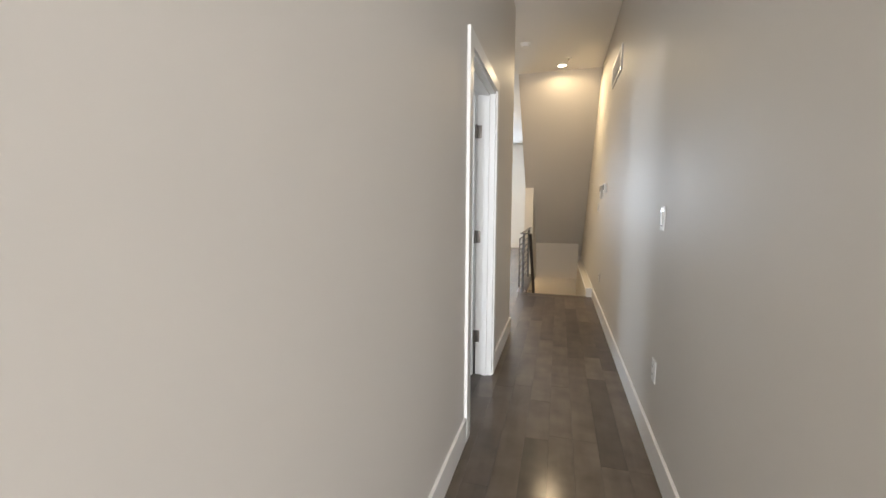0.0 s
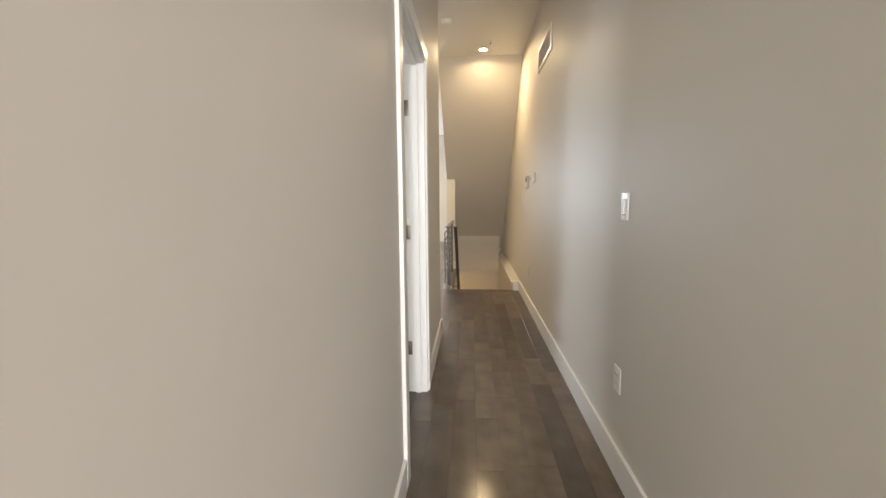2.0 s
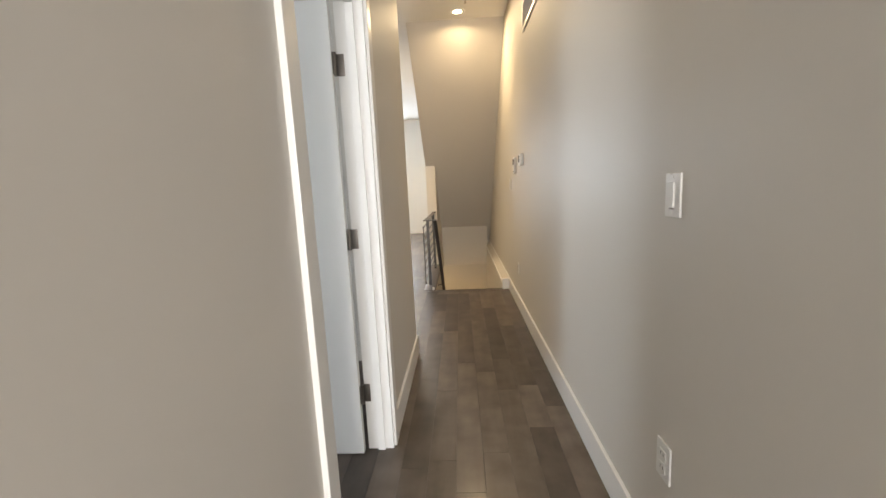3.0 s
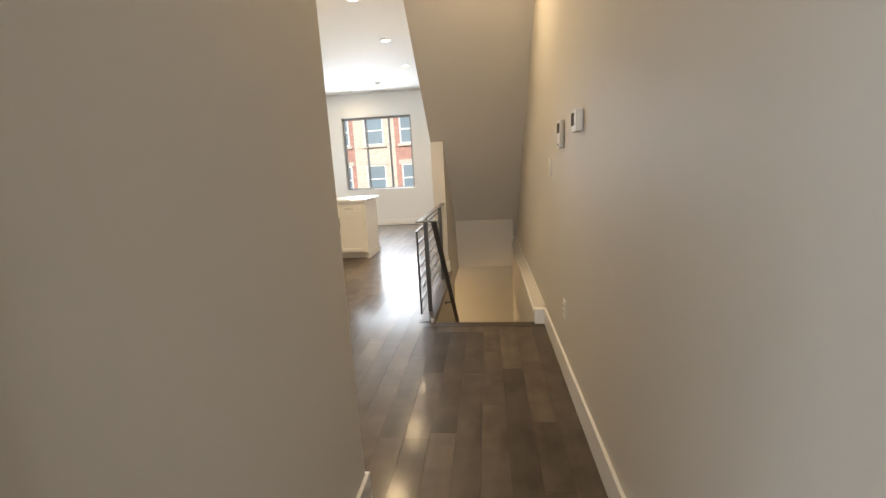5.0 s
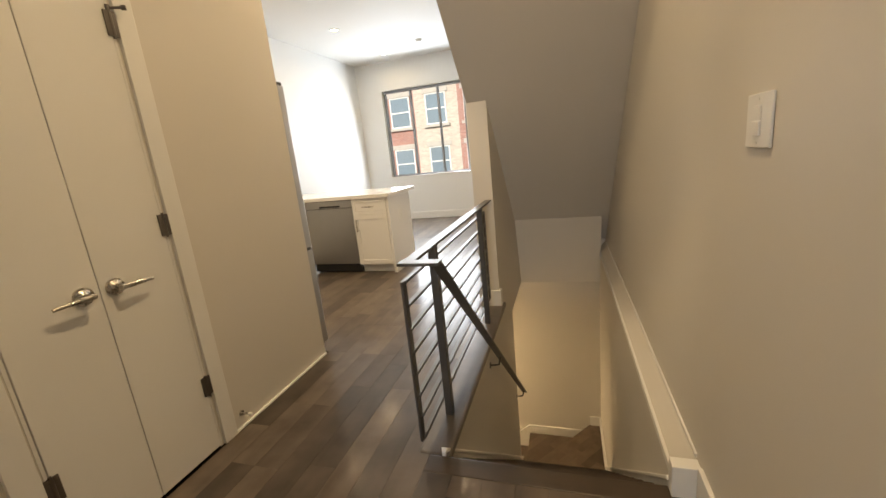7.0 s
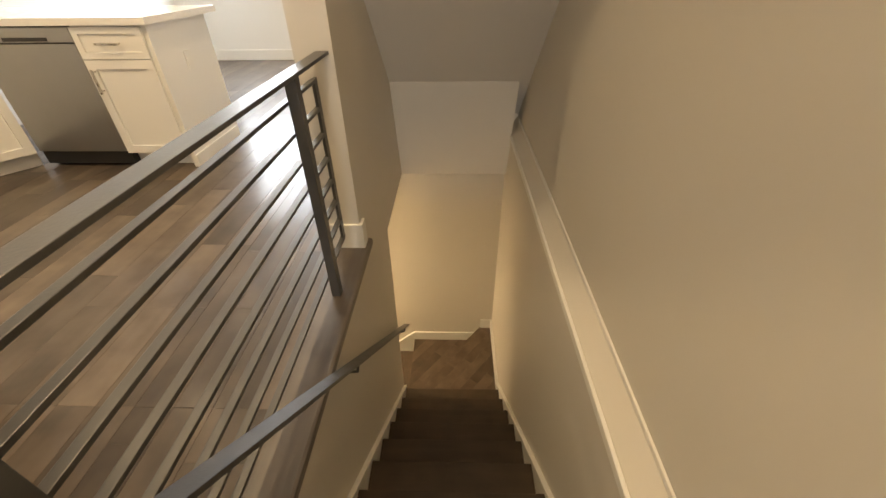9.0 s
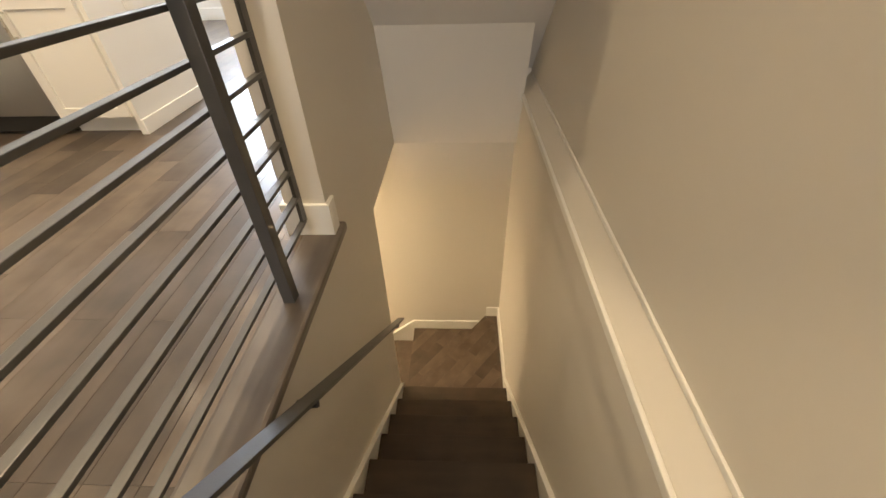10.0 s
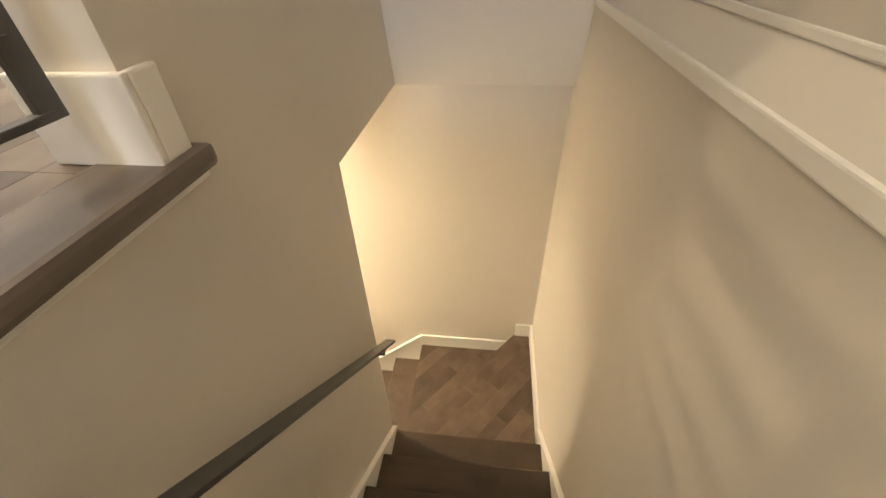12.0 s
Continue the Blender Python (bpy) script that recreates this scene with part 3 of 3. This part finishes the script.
# ---- wall fittings ----
def wall_plate(name, label, category, y0, y1, z0, z1, kind_):
    """A plate on the long wall, looking along -x."""
    p = thing(name, label, category)
    part("plate", boxes((-0.007, -0.0005, y0, y1, z0, z1), bevel=0.0025), M_PLASTIC, p)
    cy, cz = (y0 + y1) / 2, (z0 + z1) / 2
    if kind_ == "dimmer":
        part("rocker", boxes((-0.013, -0.007, cy - 0.014, cy + 0.014, cz - 0.031, cz + 0.034), bevel=0.002), M_PLASTIC, p)
        part("slider_slot", boxes((-0.009, -0.0068, cy - 0.012, cy + 0.012, cz - 0.037, cz - 0.033)), M_BRONZE, p, "thin dark slot")
    elif kind_ == "switch":
        part("rocker", boxes((-0.012, -0.007, cy - 0.016, cy + 0.016, cz - 0.033, cz + 0.0), bevel=0.002), M_PLASTIC, p)
        part("rocker", boxes((-0.010, -0.007, cy - 0.016, cy + 0.016, cz + 0.001, cz + 0.033), bevel=0.002), M_PLASTIC, p)
    else:
        for s in (-0.021, 0.021):
            o = part("receptacle", boxes((-0.0095, -0.007, cy - 0.017, cy + 0.017, cz + s - 0.014, cz + s + 0.014), bevel=0.002), M_PLASTIC, p)
            part("slot", boxes((-0.0101, -0.009, cy - 0.008, cy - 0.006, cz + s - 0.003, cz + s + 0.007), (-0.0101, -0.009, cy + 0.006, cy + 0.008, cz + s - 0.003, cz + s + 0.007)), M_BLACK, o)
    for dz in (0.047, -0.047):
        bm = bmesh.new()
        rod(bm, (-0.0065, cy, cz + dz), (-0.0085, cy, cz + dz), 0.003, 10)
        part("screw", bm, M_PLASTIC, p)
    return p


wall_plate("light_switch", "white dimmer switch plate on the hallway wall", "switch", -3.79, -3.715, 1.157, 1.273, "dimmer")
wall_plate("light_switch", "white double rocker switch beside the stair top", "switch", -0.345, -0.225, 1.205, 1.322, "switch")
wall_plate("power_outlet", "white power outlet low on the hallway wall", "outlet", -3.795, -3.72, 0.385, 0.50, "outlet")
wall_plate("power_outlet", "white power outlet low beside the stair top", "outlet", -0.875, -0.80, 0.36, 0.475, "outlet")


def thermostat():
    t = thing("thermostat", "white wall thermostat with a dark display", "thermostat")
    t.location = (0, 0.105, 0)
    part("body", boxes((-0.032, -0.0005, -1.345, -1.235, 1.425, 1.527), bevel=0.006), M_PLASTIC, t)
    part("display", boxes((-0.0345, -0.0315, -1.298, -1.242, 1.455, 1.513), bevel=0.002), M_SCREEN, t, "dark display panel")


def intercom():
    t = thing("intercom", "slim white wall control with a dark screen", "intercom")
    t.location = (0, 0.075, 0)
    part("body", boxes((-0.026, -0.0005, -0.855, -0.765, 1.37, 1.527), bevel=0.006), M_PLASTIC, t)
    part("display", boxes((-0.0285, -0.0255, -0.845, -0.775, 1.455, 1.512), bevel=0.002), M_SCREEN, t, "dark screen")
    part("button", boxes((-0.0285, -0.0255, -0.83, -0.79, 1.385, 1.395), bevel=0.001), M_SCREEN, t)


def return_vent():
    v = thing("air_vent", "white louvred air grille high on the wall", "vent")
    v.location = (0, 0.12, -0.03)
    part("frame", boxes((-0.012, -0.0005, -2.10, -1.45, 2.51, 2.54), (-0.012, -0.0005, -2.10, -1.45, 2.70, 2.73), (-0.012, -0.0005, -2.10, -2.07, 2.54, 2.70),
                        (-0.012, -0.0005, -1.48, -1.45, 2.54, 2.70), bevel=0.002), M_TRIM, v)
    part("backing", boxes((-0.002, -0.0004, -2.07, -1.48, 2.54, 2.70)), M_BLACK, v)
    for i in range(8):
        z = 2.55 + i * 0.02
        bm = bmesh.new()
        box(bm, -0.0075, 0.0075, -2.07, -1.48, -0.001, 0.001, 0, pose(-0.006, 0, z, 0, 35, 0))
        part("slat", bm, M_TRIM, v)


thermostat()
intercom()
return_vent()


def recessed_lamp(x, y, z):
    c = thing("recessed_lamp", "lit warm recessed ceiling downlight with a white ring", "ceiling lamp", "recessed ceiling lamps")
    bm = bmesh.new()
    n, rings = 32, ((0.048, -0.006), (0.055, -0.010), (0.078, -0.006), (0.082, 0.0))
    vs = [[bm.verts.new((x + r * math.cos(2 * math.pi * i / n), y + r * math.sin(2 * math.pi * i / n), z + dz)) for i in range(n)] for r, dz in rings]
    for a, b in zip(vs, vs[1:]):
        for i in range(n):
            bm.faces.new((a[i], a[(i + 1) % n], b[(i + 1) % n], b[i]))
    part("trim_ring", bm, M_TRIM, c, "", True)
    bm = bmesh.new()
    rod(bm, (x, y, z - 0.005), (x, y, z - 0.001), 0.049, 32)
    part("lens", bm, M_LAMP, c, "glowing warm lens")


# The added, unseen bathroom light gets a fitting like the others.
for lx, ly, lz, lw in LAMPS:
    recessed_lamp(lx, ly, lz)


def smoke_alarm(x, y, name="smoke_alarm", label="round white smoke alarm on the ceiling", r=0.06):
    s = thing(name, label, "alarm")
    bm = bmesh.new()
    rod(bm, (x, y, CEIL - 0.012), (x, y, CEIL - 0.0005), r, 32)
    part("base", bm, M_PLASTIC, s, "", True)
    bm = bmesh.new()
    rod(bm, (x, y, CEIL - 0.038), (x, y, CEIL - 0.012), r * 0.7, 32, r * 0.92)
    part("cover", bm, M_PLASTIC, s, "", True)


smoke_alarm(-0.93, -1.05)
smoke_alarm(-2.65, 5.45, label="round white alarm on the living room ceiling")


def sprinkler(x, y):
    s = thing("sprinkler_head", "small ceiling sprinkler head near the hallway lamp", "sprinkler")
    bm = bmesh.new()
    rod(bm, (x, y, CEIL - 0.006), (x, y, CEIL - 0.0005), 0.035, 24)
    part("plate", bm, M_PLASTIC, s, "", True)
    bm = bmesh.new()
    rod(bm, (x, y, CEIL - 0.03), (x, y, CEIL - 0.006), 0.007, 12)
    rod(bm, (x, y, CEIL - 0.032), (x, y, CEIL - 0.029), 0.014, 16)
    part("deflector", bm, M_NICKEL, s, "", True)


sprinkler(-0.44, -0.45)


# ---- windows ----
def window(name, label, axis, c, a0, a1, z0, z1, mullions, mat=M_ALU, depth=0.06):
    w = tagged(new(name), label, "window", kind="structure")
    def pb(p0, p1, q0, q1, d0, d1):
        return (p0, p1, c + d0, c + d1, q0, q1) if axis == "y" else (c + d0, c + d1, p0, p1, q0, q1)
    f = 0.045
    part("window_frame", boxes(pb(a0, a1, z0, z0 + f, -depth, 0), pb(a0, a1, z1 - f, z1, -depth, 0), pb(a0, a0 + f, z0 + f, z1 - f, -depth, 0),
                               pb(a1 - f, a1, z0 + f, z1 - f, -depth, 0), bevel=0.003), mat, w)
    for m in mullions:
        part("mullion", boxes(pb(m - 0.022, m + 0.022, z0 + f, z1 - f, -depth + 0.006, -0.006), bevel=0.003), mat, w)
    edges = [a0 + f] + list(mullions) + [a1 - f]
    for p, q in zip(edges, edges[1:]):
        g = part("pane", boxes(pb(p + 0.005, q - 0.005, z0 + f, z1 - f, -0.034, -0.03)), M_GLASS, w)
        g.visible_shadow = False
    part("window_sill", boxes(pb(a0, a1, z0 + 0.0005, z0 + 0.014, -0.139, -depth - 0.001), bevel=0.003), M_TRIM, w)
    return w


window("window_1", "wide three-part sliding window with grey frames", "y", 6.605, -3.88, -2.19, 0.885, 2.595, (-3.31, -2.74))
window("window_2", "bedroom window with a grey frame", "x", -4.21, -6.5, -4.3, 0.9, 2.3, (-5.4,))
window("window_3", "tall window behind the hallway", "y", -10.46, -0.65, 1.05, 0.5, 2.5, (0.2,))


# ---- kitchen ----
def shaker(bm, w, h, t=0.02, rail=0.06):
    """A recessed panel front in its own x-z plane, looking along -y."""
    box(bm, -w / 2, w / 2, -t, 0, -h / 2, h / 2)
    bm.normal_update()
    front = [f for f in bm.faces if f.normal.y < -0.9]
    bmesh.ops.inset_region(bm, faces=front, thickness=rail, depth=0.0, use_even_offset=True)
    bmesh.ops.inset_region(bm, faces=front, thickness=0.003, depth=-t * 0.5, use_even_offset=True)


def pull(parent, m, length, upright):
    bm = bmesh.new()
    a = Vector((0, -0.05, length / 2)) if upright else Vector((length / 2, -0.05, 0))
    b = -a
    b.y = -0.05
    box(bm, min(a.x, b.x) - 0.006, max(a.x, b.x) + 0.006, -0.056, -0.045, min(a.z, b.z) - 0.006, max(a.z, b.z) + 0.006, 0.002)
    for p in (a * 0.85, b * 0.85):
        rod(bm, (p.x, -0.018, p.z), (p.x, -0.048, p.z), 0.005, 10)
    o = part("handle", bm, M_NICKEL, parent, "satin nickel bar handle", True)
    o.matrix_basis = m
    return o


def base_cabinet(x, y, turn, w, fronts, label, depth=0.55, handle_side=-1):
    """fronts: rows of (z0, z1, 'door' or 'drawer'). Front face at y = 0 of its own space, looking along -y."""
    c = thing("base_cabinet", label, "cabinet", "kitchen base cabinets")
    c.matrix_world = pose(x - 0.03, y - 0.2, 0, 0, 0, turn)
    part("body", boxes((-w / 2, w / 2, 0.0, depth, 0.10, 0.87)), M_CAB, c)
    part("toe_kick", boxes((-w / 2, w / 2, 0.06, depth, 0.0, 0.10)), M_CAB, c)
    for z0, z1, kind_ in fronts:
        bm = bmesh.new()
        h = z1 - z0
        shaker(bm, w - 0.006, h - 0.005, rail=0.05 if kind_ == "door" else 0.035)
        f = part(kind_, bm, M_CAB, c)
        f.matrix_basis = pose(0, -0.001, (z0 + z1) / 2)
        if kind_ == "door":
            pull(f, pose(handle_side * (w / 2 - 0.045), 0, h / 2 - 0.12), 0.13, True)
        else:
            pull(f, pose(0, 0, 0), 0.13, False)
    return c


peninsula = base_cabinet(-2.497, 2.87, 0, 0.42, ((0.105, 0.69, "door"), (0.69, 0.865, "drawer")), "white shaker base cabinet ending the peninsula", 0.70)
panel = part("end_panel", boxes((0.2085, 0.237, -0.005, 0.63, 0.0, 0.87), bevel=0.002), M_CAB, peninsula)
part("plinth", boxes((0.2372, 0.249, -0.005, 0.63, 0.0, 0.085), bevel=0.003), M_CAB, panel)
base_cabinet(-3.487, 2.68, 53.6, 0.445, ((0.105, 0.69, "door"), (0.69, 0.865, "drawer")), "white angled corner sink cabinet", 0.35)
base_cabinet(-3.64, 2.265, 90, 0.47, ((0.105, 0.36, "drawer"), (0.36, 0.61, "drawer"), (0.61, 0.865, "drawer")), "white base cabinet with three drawers", 0.6)
base_cabinet(-3.64, 1.795, 90, 0.46, ((0.105, 0.69, "door"), (0.69, 0.865, "drawer")), "white base cabinet beside the drawers", 0.6)


def dishwasher():
    d = thing("dishwasher", "stainless steel dishwasher built into the peninsula", "dishwasher")
    d.location = (0.085, -0.2, 0)
    part("body", boxes((-3.45, -2.824, 2.88, 3.4, 0.02, 0.868)), M_BLACK, d)
    part("door", boxes((-3.445, -2.828, 2.855, 2.879, 0.115, 0.775), bevel=0.004), M_STEEL, d)
    part("control_panel", boxes((-3.445, -2.828, 2.855, 2.879, 0.782, 0.862), bevel=0.004), M_STEEL, d)
    part("pocket_handle", boxes((-3.25, -2.98, 2.851, 2.856, 0.79, 0.81), bevel=0.002), M_BLACK, d)
    part("toe_kick", boxes((-3.445, -2.828, 2.92, 2.94, 0.005, 0.11)), M_BLACK, d)


dishwasher()
_bm = bmesh.new()
prism(_bm, [(-2.26, 2.63), (-3.37, 2.63), (-3.64, 2.265), (-3.64, 1.36), (-4.399, 1.36), (-4.399, 3.45), (-2.26, 3.45)], "z", 0.872, 0.91)
tagged(part("worktop", _bm, M_STONE), "white quartz worktop over the corner cabinets", "worktop")


def sink_tap():
    k = thing("kitchen_sink", "steel undermount corner sink", "sink")
    part("basin", boxes((-4.25, -3.75, 2.7, 3.0, 0.9105, 0.9135), bevel=0.001), M_STEEL, k)
    f = thing("kitchen_faucet", "tall chrome kitchen faucet with a pull-down spout", "faucet")
    bm = bmesh.new()
    p = Vector((-4.15, 3.12, 0.91))
    rod(bm, p, p + Vector((0, 0, 0.02)), 0.028, 20)
    rod(bm, p, p + Vector((0, 0, 0.36)), 0.013, 16)
    last = p + Vector((0, 0, 0.36))
    for i in range(1, 11):
        a = math.pi * i / 12
        q = p + Vector((0.02, -0.10 + 0.10 * math.cos(a), 0.36 + 0.10 * math.sin(a)))
        rod(bm, last, q, 0.012, 12)
        last = q
    rod(bm, last, last - Vector((0, 0, 0.12)), 0.015, 14, 0.018)
    part("spout", bm, M_CHROME, f, "", True)
    bm = bmesh.new()
    rod(bm, p + Vector((0.01, 0, 0.07)), p + Vector((0.10, 0.0, 0.10)), 0.008, 12)
    part("lever", bm, M_CHROME, f, "", True)


sink_tap()


def upper_cabinet(y0, y1):
    c = thing("wall_cabinet", "white shaker wall cabinet over the worktop", "cabinet", "kitchen wall cabinets")
    part("body", boxes((-4.399, -4.07, y0, y1, 1.41, 2.45)), M_CAB, c)
    n = 2
    w = (y1 - y0) / n
    for i in range(n):
        bm = bmesh.new()
        shaker(bm, w - 0.005, 1.03)
        d = part("door", bm, M_CAB, c)
        d.matrix_basis = pose(-4.069, y0 + (i + 0.5) * w, 1.93, 0, 0, 90)
        pull(d, pose((w / 2 - 0.10) * (1 if i == 0 else -1), 0, -0.485), 0.11, False)


upper_cabinet(2.02, 2.72)
upper_cabinet(2.72, 3.42)
structure("backsplash", boxes((-4.399, -4.39, 1.48, 3.42, 0.911, 1.40)), M_STONE, "white backsplash panel over the worktop", "backsplash")


def fridge():
    f = thing("refrigerator", "grey steel refrigerator standing in a niche beside the closet", "refrigerator")
    f.location = (0.03, -0.10, 0)
    part("body", boxes((-2.94, -2.20, 0.13, 0.90, 0.03, 1.77), bevel=0.006), M_GREY, f)
    for z0, z1, nm in ((0.06, 0.73, "freezer_drawer"), (0.745, 1.77, "door")):
        d = part(nm, boxes((-2.945, -2.095, 0.91, 0.985, z0, z1), bevel=0.012), M_STEEL, f)
        bm = bmesh.new()
        if nm == "door":
            rod(bm, (-2.86, 1.03, 0.85), (-2.86, 1.03, 1.5), 0.012, 14)
            rod(bm, (-2.86, 0.985, 0.9), (-2.86, 1.03, 0.9), 0.009, 10), rod(bm, (-2.86, 0.985, 1.45), (-2.86, 1.03, 1.45), 0.009, 10)
        else:
            rod(bm, (-2.8, 1.03, 0.66), (-2.24, 1.03, 0.66), 0.012, 14)
            rod(bm, (-2.75, 0.985, 0.66), (-2.75, 1.03, 0.66), 0.009, 10), rod(bm, (-2.29, 0.985, 0.66), (-2.29, 1.03, 0.66), 0.009, 10)
        part("handle", bm, M_NICKEL, d, "", True)
    for z in (0.735, 1.775):
        part("hinge", boxes((-2.16, -2.10, 0.88, 0.975, z - 0.006, z + 0.012), bevel=0.003), M_BLACK, f)
    part("foot", boxes((-2.94, -2.20, 0.15, 0.88, 0.0, 0.03)), M_BLACK, f)


fridge()


def side_outlet(x, y, z):
    p = thing("power_outlet", "white power outlet on the kitchen peninsula end panel", "outlet")
    part("plate", boxes((x, x + 0.006, y - 0.035, y + 0.035, z - 0.058, z + 0.058), bevel=0.002), M_PLASTIC, p)
    for s in (-0.021, 0.021):
        part("receptacle", boxes((x + 0.006, x + 0.009, y - 0.017, y + 0.017, z + s - 0.014, z + s + 0.014), bevel=0.001), M_TRIM, p)


side_outlet(-2.2895, 2.97, 0.63)


# ---- bathroom ----
tub = thing("bathtub", "white alcove bathtub against the bathroom wall", "bathtub")
_bm = boxes((-4.39, -2.99, -1.86, -0.97, 0.0, 0.04), (-3.06, -2.99, -1.86, -0.97, 0.04, 0.52), (-4.39, -4.32, -1.86, -0.97, 0.04, 0.52),
            (-4.32, -3.06, -1.86, -1.79, 0.04, 0.52), (-4.32, -3.06, -1.04, -0.97, 0.04, 0.52), bevel=0.015)
part("basin", _bm, M_TUB, tub)
part("apron", boxes((-2.989, -2.97, -1.86, -0.97, 0.0, 0.53), bevel=0.006), M_TUB, tub)
tile = tagged(new("bath_wall_tile"), "beige marble tile wainscot in the bathroom", "tile", kind="structure")
for i in range(4):
    for j in range(3):
        part("tile", boxes((-2.60 - i * 0.44, -2.163 - i * 0.44, -0.962, -0.95, 0.003 + j * 0.407, 0.403 + j * 0.407), bevel=0.002), M_MARBLE, tile)
for i in range(2):
    for j in range(5):
        part("tile", boxes((-4.399, -4.388, -1.875 + i * 0.46, -1.418 + i * 0.455, 0.53 + j * 0.407, 0.933 + j * 0.407), bevel=0.002), M_MARBLE, tile)


# ---- street outside ----
structure("ground", boxes((-400, 400, 7.6, 800, -4.0, -3.9), (-400, 400, -800, -11.2, -4.0, -3.9), (-400, -5.2, -11.2, 7.6, -4.0, -3.9)), M_ROAD, "grey street asphalt below the windows", "road")


def town_house(x0, x1, brick, label, n=3):
    h = thing("town_house", label, "building", "houses across the street")
    y = 19.0
    part("wall", boxes((x0, x1, y, y + 8, -3.9, 9.0)), brick, h)
    part("cornice", boxes((x0, x1, y - 0.5, y + 8, 9.0, 9.5), (x0 + 0.1, x1 - 0.1, y - 0.3, y, 8.7, 9.0)), M_LINTEL, h)
    for i in range(n):
        cx = x0 + (i + 0.5) * (x1 - x0) / n
        for z in (-2.4, 0.2, 2.8, 5.5):
            hh = 1.5
            w = part("window", boxes((cx - 0.55, cx + 0.55, y - 0.03, y - 0.002, z, z + 0.06), (cx - 0.55, cx + 0.55, y - 0.03, y - 0.002, z + hh - 0.06, z + hh),
                                     (cx - 0.55, cx - 0.48, y - 0.03, y - 0.002, z + 0.06, z + hh - 0.06), (cx + 0.48, cx + 0.55, y - 0.03, y - 0.002, z + 0.06, z + hh - 0.06),
                                     (cx - 0.48, cx + 0.48, y - 0.04, y - 0.002, z + hh / 2 - 0.035, z + hh / 2 + 0.035)), M_TRIM, h, "white sash frame")
            part("pane", boxes((cx - 0.48, cx + 0.48, y - 0.012, y - 0.003, z + 0.06, z + hh - 0.06)), M_PANE, w)
            part("sill", boxes((cx - 0.68, cx + 0.68, y - 0.12, y - 0.001, z - 0.14, z - 0.01)), M_LINTEL, w)
            part("lintel", boxes((cx - 0.68, cx + 0.68, y - 0.06, y - 0.001, z + hh + 0.01, z + hh + 0.24)), M_LINTEL, w)


town_house(-20.2, -14.0, M_BRICK2, "tan brick row house with white sash windows")
town_house(-14.0, -7.7, M_BRICK, "red brick row house with white sash windows", 4)
town_house(-7.7, -5.4, M_BRICK2, "narrow tan brick house with pale lintels", 1)
town_house(-5.4, 1.4, M_BRICK, "red brick row house across the street", 4)


# ---- floor boards ----
floor = tagged(new("floor"), "dark grey-brown mottled maple plank floor", "floor", kind="structure")
PW = 0.127
_plank = {}


def plank_mesh(length):
    if length not in _plank:
        bm = bmesh.new()
        x, t, e = PW / 2 - 0.0002, 0.02, 0.0009
        rows = []
        for px, pz in ((-x, -t), (-x, -e), (-x + e, 0), (x - e, 0), (x, -e), (x, -t)):
            rows.append([bm.verts.new((px, 0.0005, pz)), bm.verts.new((px, length - 0.0005, pz))])
        for a, b in zip(rows, rows[1:]):
            bm.faces.new((a[0], a[1], b[1], b[0]))
        bm.faces.new([r[0] for r in rows])
        bm.faces.new([r[1] for r in reversed(rows)])
        bmesh.ops.recalc_face_normals(bm, faces=bm.faces[:])
        me = bpy.data.meshes.new("plank")
        bm.to_mesh(me)
        bm.free()
        me.materials.append(M_FLOOR)
        _plank[length] = me
    return _plank[length]


def lay(x_to, x_from, y0, y1, near, rest, rng):
    """Rows of boards along y from x_from down to x_to."""
    for i in range(-16, 40):
        cx = -(i + 0.5) * PW
        if not x_to <= cx < x_from:
            continue
        y = y0
        first = True
        while y < y1 - 0.01:
            length = rng.choice((0.45, 0.65, 0.85, 1.05, 1.25))
            if first:
                length, first = rng.choice((0.25, 0.45, 0.65, 0.85)), False
            length = min(length, round(y1 - y, 3))
            if near:
                o = new("plank", plank_mesh(round(length, 3)))
                o.parent = floor
                o.location = (cx, y, 0.0)
            else:
                rest.append((cx, y, length))
            y += length


_rng = random.Random(7)
_rest = []
lay(-1.0, 0.0, -6.35, -0.095, True, _rest, _rng)
lay(-2.06, -1.0, -1.90, 0.82, True, _rest, _rng)
lay(-2.1, -1.0, 0.82, 2.75, True, _rest, _rng)
lay(-3.3, -2.1, 0.10, 2.75, False, _rest, _rng)
lay(-4.4, -3.3, 0.82, 2.75, False, _rest, _rng)
lay(-4.4, -1.0, 2.75, 6.475, False, _rest, _rng)
lay(-1.0, 0.0, 3.45, 6.475, False, _rest, _rng)
lay(-1.0, 0.0, -7.3, -6.35, False, _rest, _rng)
lay(-3.0, 1.8, -10.45, -7.3, False, _rest, _rng)
lay(-4.2, -1.0, -6.6, -2.02, False, _rest, _rng)
_verts, _faces = [], []
for cx, y, length in _rest:
    b0 = len(_verts)
    h, e = PW / 2 - 0.0002, 0.0009
    for dx, dz in ((-h, -0.02), (-h, -e), (-h + e, 0), (h - e, 0), (h, -e), (h, -0.02)):
        _verts += [(cx + dx, y + 0.0005, dz), (cx + dx, y + length - 0.0005, dz)]
    _faces += [(b0 + 2 * i, b0 + 2 * i + 2, b0 + 2 * i + 3, b0 + 2 * i + 1) for i in range(5)]
_me = bpy.data.meshes.new("distant_planks")
_me.from_pydata(_verts, [], _faces)
_me.materials.append(M_FLOOR)
_o = new("distant_planks", _me)
_o.parent = floor
tagged(_o, kind="stuff")
